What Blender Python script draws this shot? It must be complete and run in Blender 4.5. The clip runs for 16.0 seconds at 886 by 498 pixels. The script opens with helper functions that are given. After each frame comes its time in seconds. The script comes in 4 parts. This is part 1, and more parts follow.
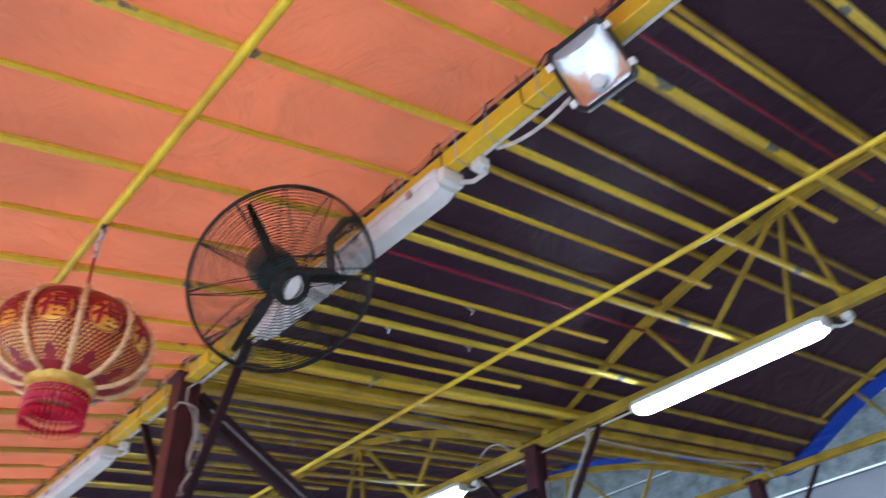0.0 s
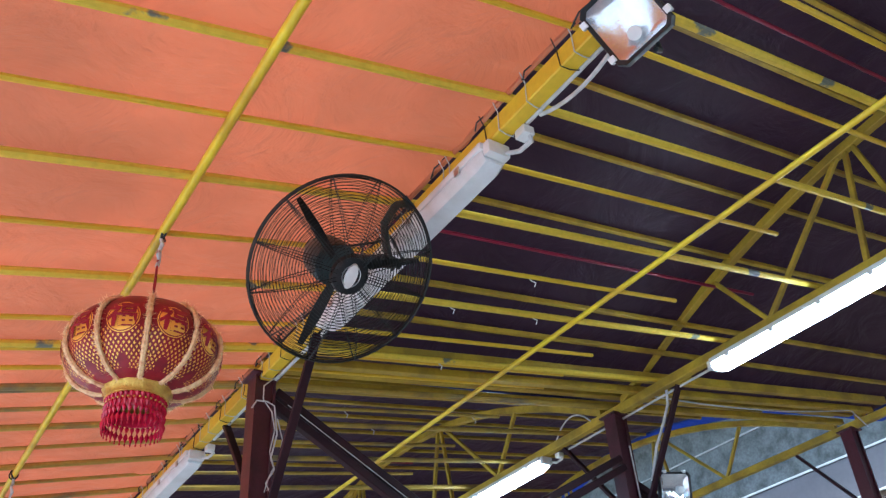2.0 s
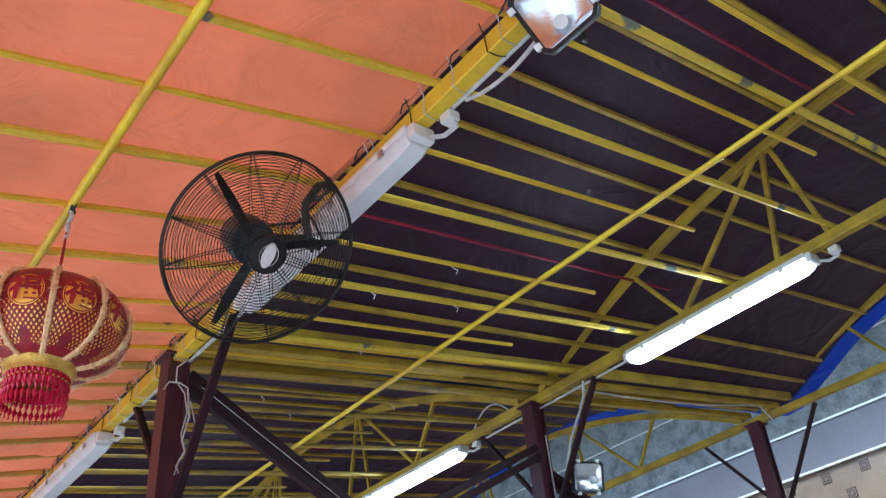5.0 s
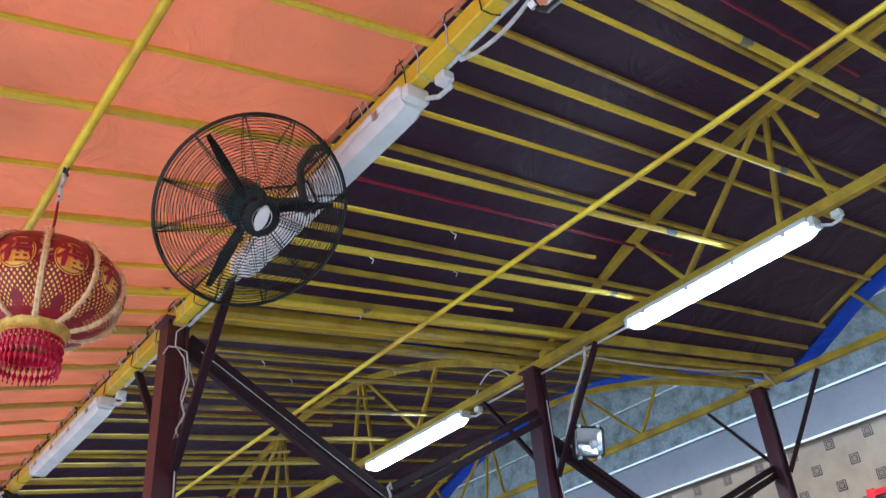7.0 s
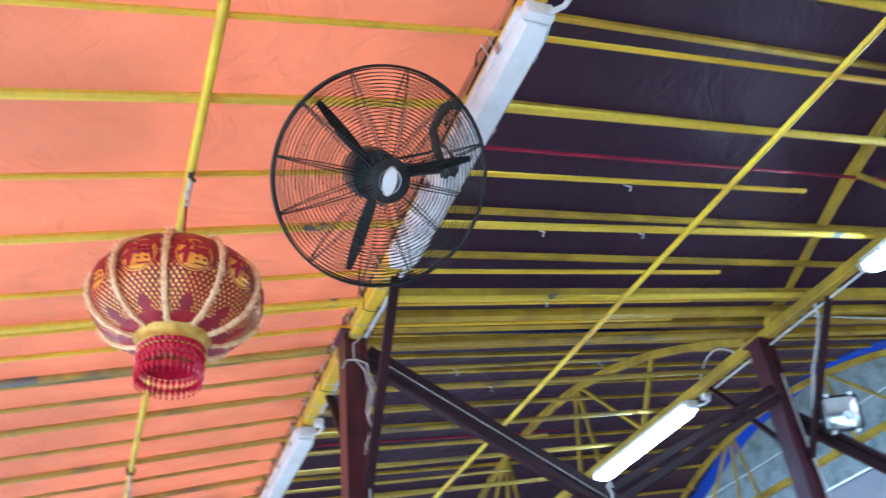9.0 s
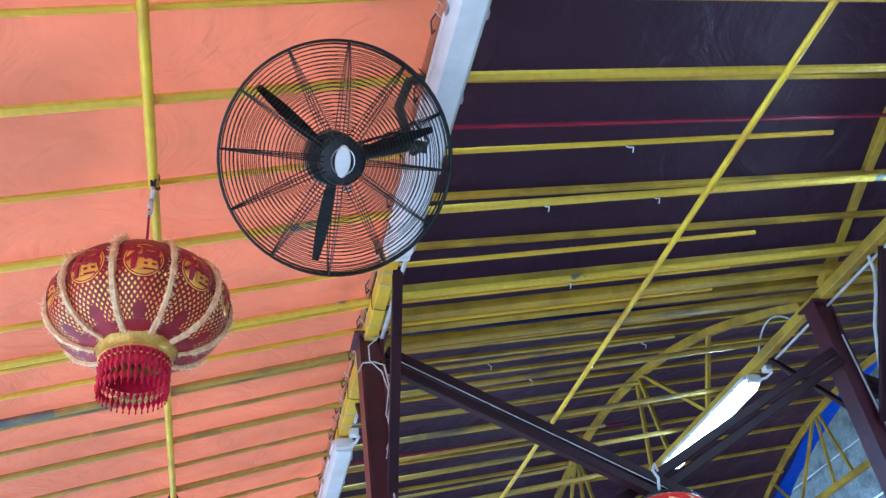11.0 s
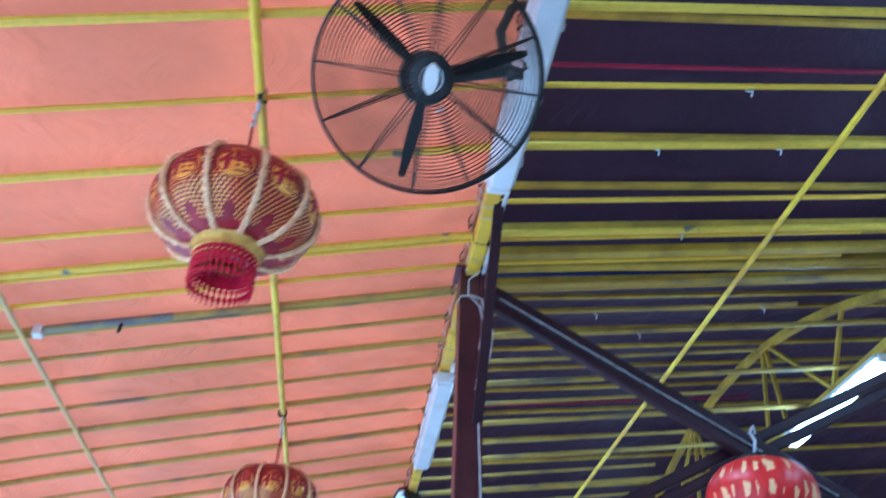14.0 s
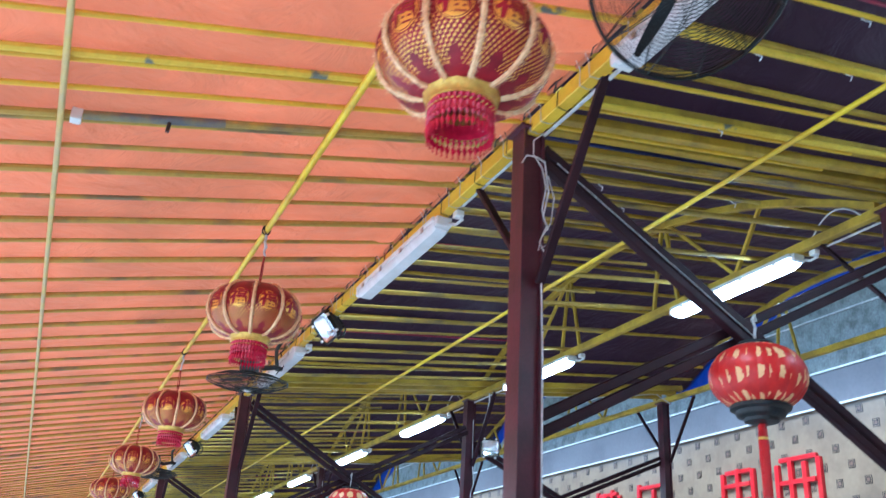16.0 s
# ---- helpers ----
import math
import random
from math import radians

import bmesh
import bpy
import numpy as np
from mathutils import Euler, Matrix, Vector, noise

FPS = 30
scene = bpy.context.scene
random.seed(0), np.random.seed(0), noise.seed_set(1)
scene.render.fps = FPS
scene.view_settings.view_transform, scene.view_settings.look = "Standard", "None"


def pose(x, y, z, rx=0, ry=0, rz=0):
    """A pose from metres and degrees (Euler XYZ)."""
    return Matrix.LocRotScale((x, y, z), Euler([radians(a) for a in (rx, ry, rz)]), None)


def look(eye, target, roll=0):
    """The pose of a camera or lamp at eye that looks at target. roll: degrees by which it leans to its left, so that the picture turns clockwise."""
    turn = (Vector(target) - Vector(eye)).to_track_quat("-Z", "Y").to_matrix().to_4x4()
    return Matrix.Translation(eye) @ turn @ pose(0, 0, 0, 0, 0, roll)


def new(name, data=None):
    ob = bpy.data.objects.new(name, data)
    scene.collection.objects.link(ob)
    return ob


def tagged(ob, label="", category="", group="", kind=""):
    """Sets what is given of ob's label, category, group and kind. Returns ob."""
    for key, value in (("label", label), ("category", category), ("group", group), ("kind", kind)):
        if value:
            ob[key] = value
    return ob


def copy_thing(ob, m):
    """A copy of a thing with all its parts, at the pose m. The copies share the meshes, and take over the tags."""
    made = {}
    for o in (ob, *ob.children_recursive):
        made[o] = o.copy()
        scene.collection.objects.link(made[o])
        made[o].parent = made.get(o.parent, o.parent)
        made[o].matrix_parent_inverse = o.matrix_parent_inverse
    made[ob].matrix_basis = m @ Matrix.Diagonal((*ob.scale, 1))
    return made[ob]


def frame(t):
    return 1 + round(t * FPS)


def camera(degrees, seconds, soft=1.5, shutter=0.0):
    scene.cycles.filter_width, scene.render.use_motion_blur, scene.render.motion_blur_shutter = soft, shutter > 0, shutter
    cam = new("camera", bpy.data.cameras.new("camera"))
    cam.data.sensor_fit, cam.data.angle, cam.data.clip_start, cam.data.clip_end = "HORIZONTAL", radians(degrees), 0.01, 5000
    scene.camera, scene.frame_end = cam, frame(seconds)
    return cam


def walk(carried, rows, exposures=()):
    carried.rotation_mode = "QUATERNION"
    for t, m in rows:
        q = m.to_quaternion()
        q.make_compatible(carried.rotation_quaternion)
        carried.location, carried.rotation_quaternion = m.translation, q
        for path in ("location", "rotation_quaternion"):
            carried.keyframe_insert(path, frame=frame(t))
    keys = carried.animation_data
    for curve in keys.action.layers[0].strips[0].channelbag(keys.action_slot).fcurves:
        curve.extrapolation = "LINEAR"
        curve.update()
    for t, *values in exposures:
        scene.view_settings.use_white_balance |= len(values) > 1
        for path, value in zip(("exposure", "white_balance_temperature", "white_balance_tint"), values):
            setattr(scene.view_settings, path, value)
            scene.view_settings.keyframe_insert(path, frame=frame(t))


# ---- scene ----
cam = camera(53.66, 16.0, soft=1.3, shutter=0.5)
PATH = [
    (0, pose(-1.469, 0.089, 1.560, 125.83, 1.01, -39.34)),
    (0.5, pose(-1.449, 0.121, 1.559, 124.54, 1.33, -32.76)),
    (1, pose(-1.435, 0.102, 1.554, 124.69, 2.38, -31.07)),
    (1.5, pose(-1.430, 0.092, 1.558, 124.94, 2.97, -31.97)),
    (2, pose(-1.428, 0.087, 1.552, 124.91, 3.43, -32.43)),
    (2.5, pose(-1.423, 0.090, 1.548, 124.88, 3.91, -33.03)),
    (3, pose(-1.416, 0.096, 1.549, 124.89, 4.06, -33.76)),
    (3.5, pose(-1.414, 0.101, 1.547, 124.81, 3.80, -34.77)),
    (4, pose(-1.408, 0.100, 1.547, 124.64, 3.93, -36.43)),
    (4.2, pose(-1.402, 0.099, 1.545, 124.54, 4.02, -37.19)),
    (6.5, pose(-1.385, 0.095, 1.540, 122.72, 4.53, -37.09)),
    (7, pose(-1.345, 0.094, 1.533, 121.93, 4.30, -36.98)),
    (7.5, pose(-1.262, 0.121, 1.520, 120.65, 4.06, -35.88)),
    (8, pose(-1.112, 0.283, 1.528, 124.65, 3.24, -35.14)),
    (8.5, pose(-1.035, 0.370, 1.534, 124.83, 4.17, -31.20)),
    (9, pose(-0.970, 0.408, 1.527, 125.34, 4.92, -20.09)),
    (9.5, pose(-0.839, 0.401, 1.526, 126.53, 5.82, -15.21)),
    (9.7, pose(-0.803, 0.388, 1.522, 126.53, 6.09, -14.72)),
    (11.8, pose(-0.438, 0.614, 1.495, 128.48, 9.29, -5.77)),
    (12, pose(-0.369, 0.631, 1.485, 130.35, 8.90, -1.52)),
    (12.5, pose(-0.236, 0.634, 1.487, 130.76, 5.57, 6.08)),
    (13, pose(-0.215, 0.638, 1.481, 129.58, 3.84, 5.85)),
    (13.5, pose(-0.255, 0.619, 1.453, 128.40, 1.07, 0.84)),
    (14, pose(-0.440, 0.527, 1.404, 124.74, -2.09, -6.93)),
    (14.5, pose(-0.775, 0.450, 1.400, 118.32, -6.96, -2.78)),
    (15, pose(-1.030, 0.583, 1.468, 115.90, -3.40, -11.19)),
    (15.5, pose(-1.373, 0.633, 1.482, 115.32, -4.80, -22.73)),
    (16, pose(-1.638, 0.799, 1.469, 113.72, -3.29, -24.44)),
]
EXPOSURE = [
    (0, 0.99, 5200, 3), (4.2, 0.91, 5200, 3), (7.5, 1.05, 5050, 1), (8.5, 1.50, 4900, 0), (9.0, 1.60, 4650, -2), (9.5, 1.36, 4650, -1), (9.7, 1.36, 4650, -1),
    (11.8, 1.40, 4050, -3), (12.5, 1.36, 3900, -4), (13.5, 1.42, 3800, -5), (14.2, 1.32, 3900, -5), (14.6, 1.08, 4350, -4), (15.0, 0.64, 4800, -1), (15.5, 1.28, 4650, -3), (16.0, 1.34, 4600, -3),
]
walk(cam, PATH, EXPOSURE)

# ---------- world, sun, exposure ----------
world = bpy.data.worlds.new("sky_world")
scene.world = world
world.use_nodes = True
wn = world.node_tree.nodes
sky = wn.new("ShaderNodeTexSky")
sky.sky_type = "NISHITA"
sky.sun_disc = False
sky.sun_elevation = radians(46)
sky.sun_rotation = radians(-70)
world.node_tree.links.new(sky.outputs[0], wn["Background"].inputs[0])
wn["Background"].inputs[1].default_value = 0.15
sun_data = bpy.data.lights.new("sun", "SUN")
sun_data.energy, sun_data.angle, sun_data.color = 3.1, radians(25), (1.0, 0.97, 0.93)
sun = new("sun", sun_data)
sun.matrix_world = look((-12.0, 3.0, 16.0), (0, 5.0, 3.0))

# ---------- plan ----------
X2, X3, XW = 2.55, 5.23, 7.30          # second and third beam rows, tiled wall
PITCH = 5.65                            # column spacing
COLS = [3.76 + PITCH * k for k in range(-2, 5)]
BAYS = [(COLS[k], COLS[k + 1]) for k in range(len(COLS) - 1)]
Y0, Y1 = COLS[0], COLS[-1]
SKEW = 0.20                             # second and third rows stand this far along y
XE = -3.22                              # open edge of the orange canopy


def can(x):
    """Height of the canopy purlins."""
    return 3.60 + 0.147 * x if x > 0 else 3.60 + 0.2275 * x - 0.0015 * x * x - 0.30 * max(0.0, -x - 2.35) ** 2


def beam_z(x):
    return 3.555 + 0.142 * x


def vault(x, y):
    """Height of the barrel roof purlins over the bay that holds y."""
    for a, b in BAYS:
        if a <= y <= b:
            mid = (a + b) / 2
            return 3.66 + 0.13 * x + 0.80 * max(0.0, 1 - ((y - mid) / 2.74) ** 2)
    return 3.66 + 0.13 * x


# ---------- materials ----------
def mat(name, color, rough=0.5, metal=0.0, second=None, scale=6.0, grain=60.0, bump=0.1, spread=(0.42, 0.62), vary=0.12, coat=0.0, spec=0.5):
    """Painted or plain surface: two colours mixed by large noise, fine grain in value and relief."""
    m = bpy.data.materials.new(name)
    m.use_nodes = True
    n, l = m.node_tree.nodes, m.node_tree.links
    b = n["Principled BSDF"]
    tc = n.new("ShaderNodeTexCoord")
    big = n.new("ShaderNodeTexNoise")
    big.inputs["Scale"].default_value, big.inputs["Detail"].default_value = scale, 5
    fine = n.new("ShaderNodeTexNoise")
    fine.inputs["Scale"].default_value, fine.inputs["Detail"].default_value = grain, 3
    info = n.new("ShaderNodeObjectInfo")
    shift = n.new("ShaderNodeVectorMath")
    shift.operation = "ADD"
    wide = n.new("ShaderNodeMath")
    wide.operation = "MULTIPLY"
    wide.inputs[1].default_value = 37.0
    l.new(info.outputs["Random"], wide.inputs[0])
    l.new(tc.outputs["Object"], shift.inputs[0])
    l.new(wide.outputs[0], shift.inputs[1])
    l.new(shift.outputs[0], big.inputs["Vector"])
    l.new(shift.outputs[0], fine.inputs["Vector"])
    ramp = n.new("ShaderNodeMapRange")
    ramp.inputs[1].default_value, ramp.inputs[2].default_value = spread
    l.new(big.outputs["Fac"], ramp.inputs[0])
    mix = n.new("ShaderNodeMix")
    mix.data_type = "RGBA"
    mix.inputs[6].default_value = (*color, 1)
    mix.inputs[7].default_value = (*(second or [c * 0.8 for c in color]), 1)
    l.new(ramp.outputs[0], mix.inputs[0])
    hsv = n.new("ShaderNodeHueSaturation")
    val = n.new("ShaderNodeMapRange")
    val.inputs[3].default_value, val.inputs[4].default_value = 1 - vary, 1 + vary
    l.new(fine.outputs["Fac"], val.inputs[0])
    l.new(val.outputs[0], hsv.inputs["Value"])
    l.new(mix.outputs[2], hsv.inputs["Color"])
    l.new(hsv.outputs[0], b.inputs["Base Color"])
    b.inputs["Roughness"].default_value, b.inputs["Metallic"].default_value = rough, metal
    b.inputs["Specular IOR Level"].default_value = spec
    b.inputs["Coat Weight"].default_value = coat
    if bump:
        bp = n.new("ShaderNodeBump")
        bp.inputs["Strength"].default_value, bp.inputs["Distance"].default_value = bump, 0.004
        l.new(fine.outputs["Fac"], bp.inputs["Height"])
        l.new(bp.outputs[0], b.inputs["Normal"])
    return m


def fabric(name, color, through_color, share, weave=900.0):
    """Coated cloth that lets part of the daylight through."""
    m = mat(name, color, 0.45, scale=1.3, grain=14, bump=0.05, vary=0.05, second=[c * 0.84 for c in color], spec=0.4)
    n, l = m.node_tree.nodes, m.node_tree.links
    b = n["Principled BSDF"]
    relief = n.new("ShaderNodeTexNoise")
    relief.inputs["Scale"].default_value, relief.inputs["Detail"].default_value, relief.inputs["Distortion"].default_value = 2.6, 5.0, 1.2
    at = n.new("ShaderNodeTexCoord")
    l.new(at.outputs["Object"], relief.inputs["Vector"])
    folds = n.new("ShaderNodeBump")
    folds.inputs["Strength"].default_value, folds.inputs["Distance"].default_value = 0.8, 0.06
    l.new(relief.outputs["Fac"], folds.inputs["Height"])
    l.new(folds.outputs[0], b.inputs["Normal"])
    tr = n.new("ShaderNodeBsdfTranslucent")
    l.new(folds.outputs[0], tr.inputs["Normal"])
    tint = n.new("ShaderNodeMix")
    tint.data_type, tint.blend_type = "RGBA", "MULTIPLY"
    tint.inputs[0].default_value = 1.0
    tint.inputs[7].default_value = (*through_color, 1)
    l.new(b.inputs["Base Color"].links[0].from_socket, tint.inputs[6])
    l.new(tint.outputs[2], tr.inputs["Color"])
    mix = n.new("ShaderNodeMixShader")
    mix.inputs[0].default_value = share
    l.new(b.outputs[0], mix.inputs[1])
    l.new(tr.outputs[0], mix.inputs[2])
    l.new(mix.outputs[0], n["Material Output"].inputs["Surface"])
    return m


def glow(name, color, power):
    m = bpy.data.materials.new(name)
    m.use_nodes = True
    b = m.node_tree.nodes["Principled BSDF"]
    b.inputs["Base Color"].default_value = (0.8, 0.8, 0.8, 1)
    b.inputs["Emission Color"].default_value = (*color, 1)
    b.inputs["Emission Strength"].default_value = power
    return m


YELLOW = mat("yellow_paint", (0.80, 0.55, 0.025), 0.5, second=(0.70, 0.44, 0.02), scale=3, grain=45, bump=0.15)
WORN = mat("worn_yellow_paint", (0.76, 0.55, 0.04), 0.55, second=(0.19, 0.20, 0.16), scale=4.5, grain=40, bump=0.25, spread=(0.635, 0.66), vary=0.2)
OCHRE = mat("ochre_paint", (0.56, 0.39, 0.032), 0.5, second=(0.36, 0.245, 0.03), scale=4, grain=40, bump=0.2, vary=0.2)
# Darker, duller mottled ochre for the canopy purlins past y 3.9.
DULL_OCHRE = mat("dull_ochre_paint", (0.46, 0.32, 0.05), 0.6, second=(0.22, 0.17, 0.08), scale=4.0, grain=40, bump=0.25, spread=(0.52, 0.68), vary=0.2)
POLE = mat("pole_paint", (0.88, 0.66, 0.02), 0.35, second=(0.66, 0.42, 0.02), scale=5, grain=30, bump=0.1)
MAROON = mat("maroon_paint", (0.085, 0.020, 0.032), 0.32, second=(0.050, 0.015, 0.022), scale=5, grain=70, bump=0.15, vary=0.25)
BLACKRED = mat("dark_brace_paint", (0.028, 0.011, 0.016), 0.5, second=(0.038, 0.014, 0.02), scale=4, grain=60, bump=0.15, spec=0.2)
PALE = mat("weathered_pole_paint", (0.66, 0.52, 0.17), 0.6, second=(0.56, 0.45, 0.24), scale=5, grain=30, bump=0.15)
REDPIPE = mat("crimson_paint", (0.28, 0.012, 0.05), 0.4, second=(0.2, 0.01, 0.04), scale=4)
BLUEPIPE = mat("blue_paint", (0.012, 0.02, 0.16), 0.4)
ORANGE = fabric("orange_tarpaulin", (0.70, 0.275, 0.140), (1.0, 0.97, 0.93), 0.23)
DARK = fabric("aubergine_tarpaulin", (0.064, 0.033, 0.051), (0.5, 0.4, 0.5), 0.08)
BLUE = fabric("blue_tarpaulin", (0.03, 0.08, 0.38), (0.9, 0.9, 1.0), 0.3)
CLEAR = fabric("clear_pvc", (0.74, 0.74, 0.72), (1, 1, 1), 0.45)
WHITE = mat("white_plastic", (0.84, 0.85, 0.84), 0.4, second=(0.74, 0.74, 0.71), scale=8, grain=50, bump=0.05, vary=0.05)
DIFF = mat("ribbed_diffuser", (0.84, 0.86, 0.86), 0.25, second=(0.74, 0.75, 0.73), scale=7, grain=90, bump=0.05, vary=0.05)
CABLE = mat("white_cable", (0.66, 0.66, 0.66), 0.45, scale=20, bump=0.0)
BLACK = mat("black_metal", (0.012, 0.014, 0.015), 0.4, second=(0.02, 0.02, 0.022), scale=9, bump=0.1)
GUARD = mat("guard_wire", (0.010, 0.013, 0.013), 0.45, bump=0.0, scale=9)
FANGREY = mat("fan_housing_paint", (0.045, 0.070, 0.072), 0.35, second=(0.035, 0.055, 0.055), scale=6, bump=0.05)
SLEEVE = mat("bare_grey_steel", (0.16, 0.17, 0.18), 0.5, 0.3, second=(0.30, 0.26, 0.12), scale=9, bump=0.2)
STEEL = mat("bright_steel", (0.6, 0.6, 0.6), 0.3, 1.0, bump=0.05)
REFLECTOR = mat("lamp_reflector", (0.93, 0.96, 1.0), 0.22, 1.0, second=(0.80, 0.85, 0.90), scale=12, grain=120, bump=0.12)
TUBE = glow("lit_diffuser", (0.86, 0.95, 1.0), 15.0)
FLOOR = mat("floor_screed", (0.56, 0.55, 0.53), 0.5, second=(0.47, 0.46, 0.44), scale=1.5, grain=30)
GROUND = mat("pale_paving", (0.66, 0.65, 0.61), 0.9, second=(0.56, 0.55, 0.52), scale=0.6, grain=40)
CONCRETE = mat("grey_render", (0.21, 0.225, 0.22), 0.85, second=(0.09, 0.095, 0.09), scale=6.0, grain=34, bump=1.0, vary=0.5, spread=(0.45, 0.75))
PLASTER = mat("lilac_plaster", (0.165, 0.16, 0.175), 0.7, second=(0.135, 0.13, 0.145), scale=1.2, grain=20, bump=0.1)
TILE = mat("beige_tile", (0.27, 0.20, 0.135), 0.3, second=(0.22, 0.16, 0.11), scale=3, grain=16, bump=0.03)
TILEDARK = mat("tile_frame_brown", (0.045, 0.032, 0.03), 0.3, bump=0.02)
TILEMID = mat("tile_centre_taupe", (0.20, 0.13, 0.10), 0.3, bump=0.02)
RED = mat("red_sign_acrylic", (0.55, 0.012, 0.02), 0.3, bump=0.02)


# ---------- mesh helpers ----------
ORIGIN = {}


def thing(name, place, label, category, group="", kind=""):
    ob = new(name)
    ob.empty_display_size = 0.1
    ob.location = place
    ORIGIN[ob] = Vector(place)
    return tagged(ob, label, category, group, kind)


def part(name, bm, material, parent=None, label="", smooth=True):
    """Links bm, given in world places, as one mesh under parent."""
    o = ORIGIN.get(parent, Vector())
    bm.transform(Matrix.Translation(-o))
    bmesh.ops.recalc_face_normals(bm, faces=bm.faces[:])
    me = bpy.data.meshes.new(name)
    bm.to_mesh(me)
    bm.free()
    me.materials.append(material)
    if smooth:
        me.polygons.foreach_set("use_smooth", [True] * len(me.polygons))
        me.set_sharp_from_angle(angle=radians(38))
    ob = new(name, me)
    if parent:
        ob.parent = parent
    ORIGIN[ob] = o
    if label:
        ob["label"] = label
    return ob


def solid(name, bm, material, label, category, group="", kind="", smooth=True):
    return tagged(part(name, bm, material, None, "", smooth), label, category, group, kind)


def bar(bm, a, b, w, h, chamfer=0.15, up=(0, 0, 1)):
    """Rectangular tube with eased edges from a to b, w wide and h high."""
    a, b = Vector(a), Vector(b)
    d = (b - a).normalized()
    s = d.cross(Vector(up))
    if s.length < 1e-4:
        s = d.cross(Vector((0, 1, 0)))
    s.normalize()
    u = s.cross(d)
    c = min(w, h) * chamfer
    pts = [(w / 2 - c, h / 2), (w / 2, h / 2 - c), (w / 2, c - h / 2), (w / 2 - c, -h / 2), (c - w / 2, -h / 2), (-w / 2, c - h / 2), (-w / 2, h / 2 - c), (c - w / 2, h / 2)]
    rings = [[bm.verts.new(p + s * x + u * y) for x, y in pts] for p in (a, b)]
    for i in range(8):
        bm.faces.new((rings[0][i], rings[0][i - 1], rings[1][i - 1], rings[1][i]))
    bm.faces.new(rings[0])
    bm.faces.new(rings[1][::-1])
    return bm


def sweep(bm, pts, r, n=6, closed=False):
    """Round tube along a chain of places; r is a number or one per place."""
    pts = [Vector(p) for p in pts]
    rings, m = [], len(pts)
    u = None
    for i, p in enumerate(pts):
        q = pts[(i + 1) % m] if closed or i < m - 1 else p
        o = pts[i - 1] if closed or i > 0 else p
        d = (q - o).normalized()
        if u is None:
            u = d.cross(Vector((0.31, 0.2, 0.93)))
            if u.length < 1e-3:
                u = d.cross(Vector((1, 0, 0)))
        u = (u - d * u.dot(d)).normalized()
        v = d.cross(u)
        rr = r[i] if isinstance(r, (list, tuple)) else r
        rings.append([bm.verts.new(p + (u * math.cos(2 * math.pi * k / n) + v * math.sin(2 * math.pi * k / n)) * rr) for k in range(n)])
    for i in range(m if closed else m - 1):
        a, b = rings[i], rings[(i + 1) % m]
        for k in range(n):
            bm.faces.new((a[k], a[k - 1], b[k - 1], b[k]))
    if not closed:
        bm.faces.new(rings[0])
        bm.faces.new(rings[-1][::-1])
    return bm


def lathe(bm, profile, n=24, m=None):
    """Turns (radius, height) pairs round the z axis, then moves the result by m."""
    m = m or Matrix()
    rings = []
    for r, z in profile:
        if r < 1e-5:
            rings.append([bm.verts.new(m @ Vector((0, 0, z)))])
        else:
            rings.append([bm.verts.new(m @ Vector((r * math.cos(2 * math.pi * k / n), r * math.sin(2 * math.pi * k / n), z))) for k in range(n)])
    for a, b in zip(rings, rings[1:]):
        for k in range(n):
            f = [a[k % len(a)], a[(k + 1) % n % len(a)], b[(k + 1) % n % len(b)], b[k % len(b)]]
            f = list(dict.fromkeys(f))
            if len(f) > 2:
                bm.faces.new(f)
    return bm


def box(bm, lo, hi, bevel=0.0):
    lo, hi = Vector(lo), Vector(hi)
    r = bmesh.ops.create_cube(bm, size=1.0, matrix=Matrix.Translation((lo + hi) / 2) @ Matrix.Diagonal((*(hi - lo), 1)))
    if bevel:
        es = list({e for v in r["verts"] for e in v.link_edges})
        bmesh.ops.bevel(bm, geom=es, offset=bevel, segments=2, affect="EDGES", profile=0.6)
    return bm


def arc(p, q, sag, n=10, down=(0, 0, -1)):
    p, q, d = Vector(p), Vector(q), Vector(down)
    return [p.lerp(q, i / n) + d * sag * 4 * (i / n) * (1 - i / n) for i in range(n + 1)]


# ---------- setting ----------
bm = bmesh.new()
box(bm, (-400, -400, -0.30), (400, 400, -0.05))
solid("ground", bm, GROUND, "pale concrete paving round the eating hall", "ground", kind="structure")
bm = bmesh.new()
box(bm, (-2.9, Y0 - 0.6, -0.05), (XW - 0.12, Y1 + 0.6, 0.0))
solid("floor", bm, FLOOR, "plain grey screed floor of the hall", "floor", kind="structure")
bm = bmesh.new()
box(bm, (XW, Y0 - 0.6, -0.05), (XW + 0.25, Y1 + 0.6, 4.41))
wall_tiled = solid("wall_east", bm, TILE, "beige tiled wall with brown framed squares", "wall", kind="structure", smooth=False)
bm = bmesh.new()
box(bm, (XW - 0.02, Y0 - 0.6, 4.41), (XW + 0.25, Y1 + 0.6, 4.87))
solid("trim_band", bm, PLASTER, "pale lilac plaster band above the tiles", "trim", kind="structure", smooth=False)
bm = bmesh.new()
box(bm, (XW + 0.05, Y0 - 0.6, 4.87), (XW + 0.3, Y1 + 0.6, 7.6))
solid("wall_upper", bm, CONCRETE, "stained bare grey rendered wall above the band", "wall", kind="structure", smooth=False)
bm = bmesh.new()
box(bm, (-2.9, Y0 - 0.85, -0.05), (XW + 0.25, Y0 - 0.6, 5.0))
solid("wall_south", bm, PLASTER, "plain plastered end wall", "wall", kind="structure", smooth=False)
bm = bmesh.new()
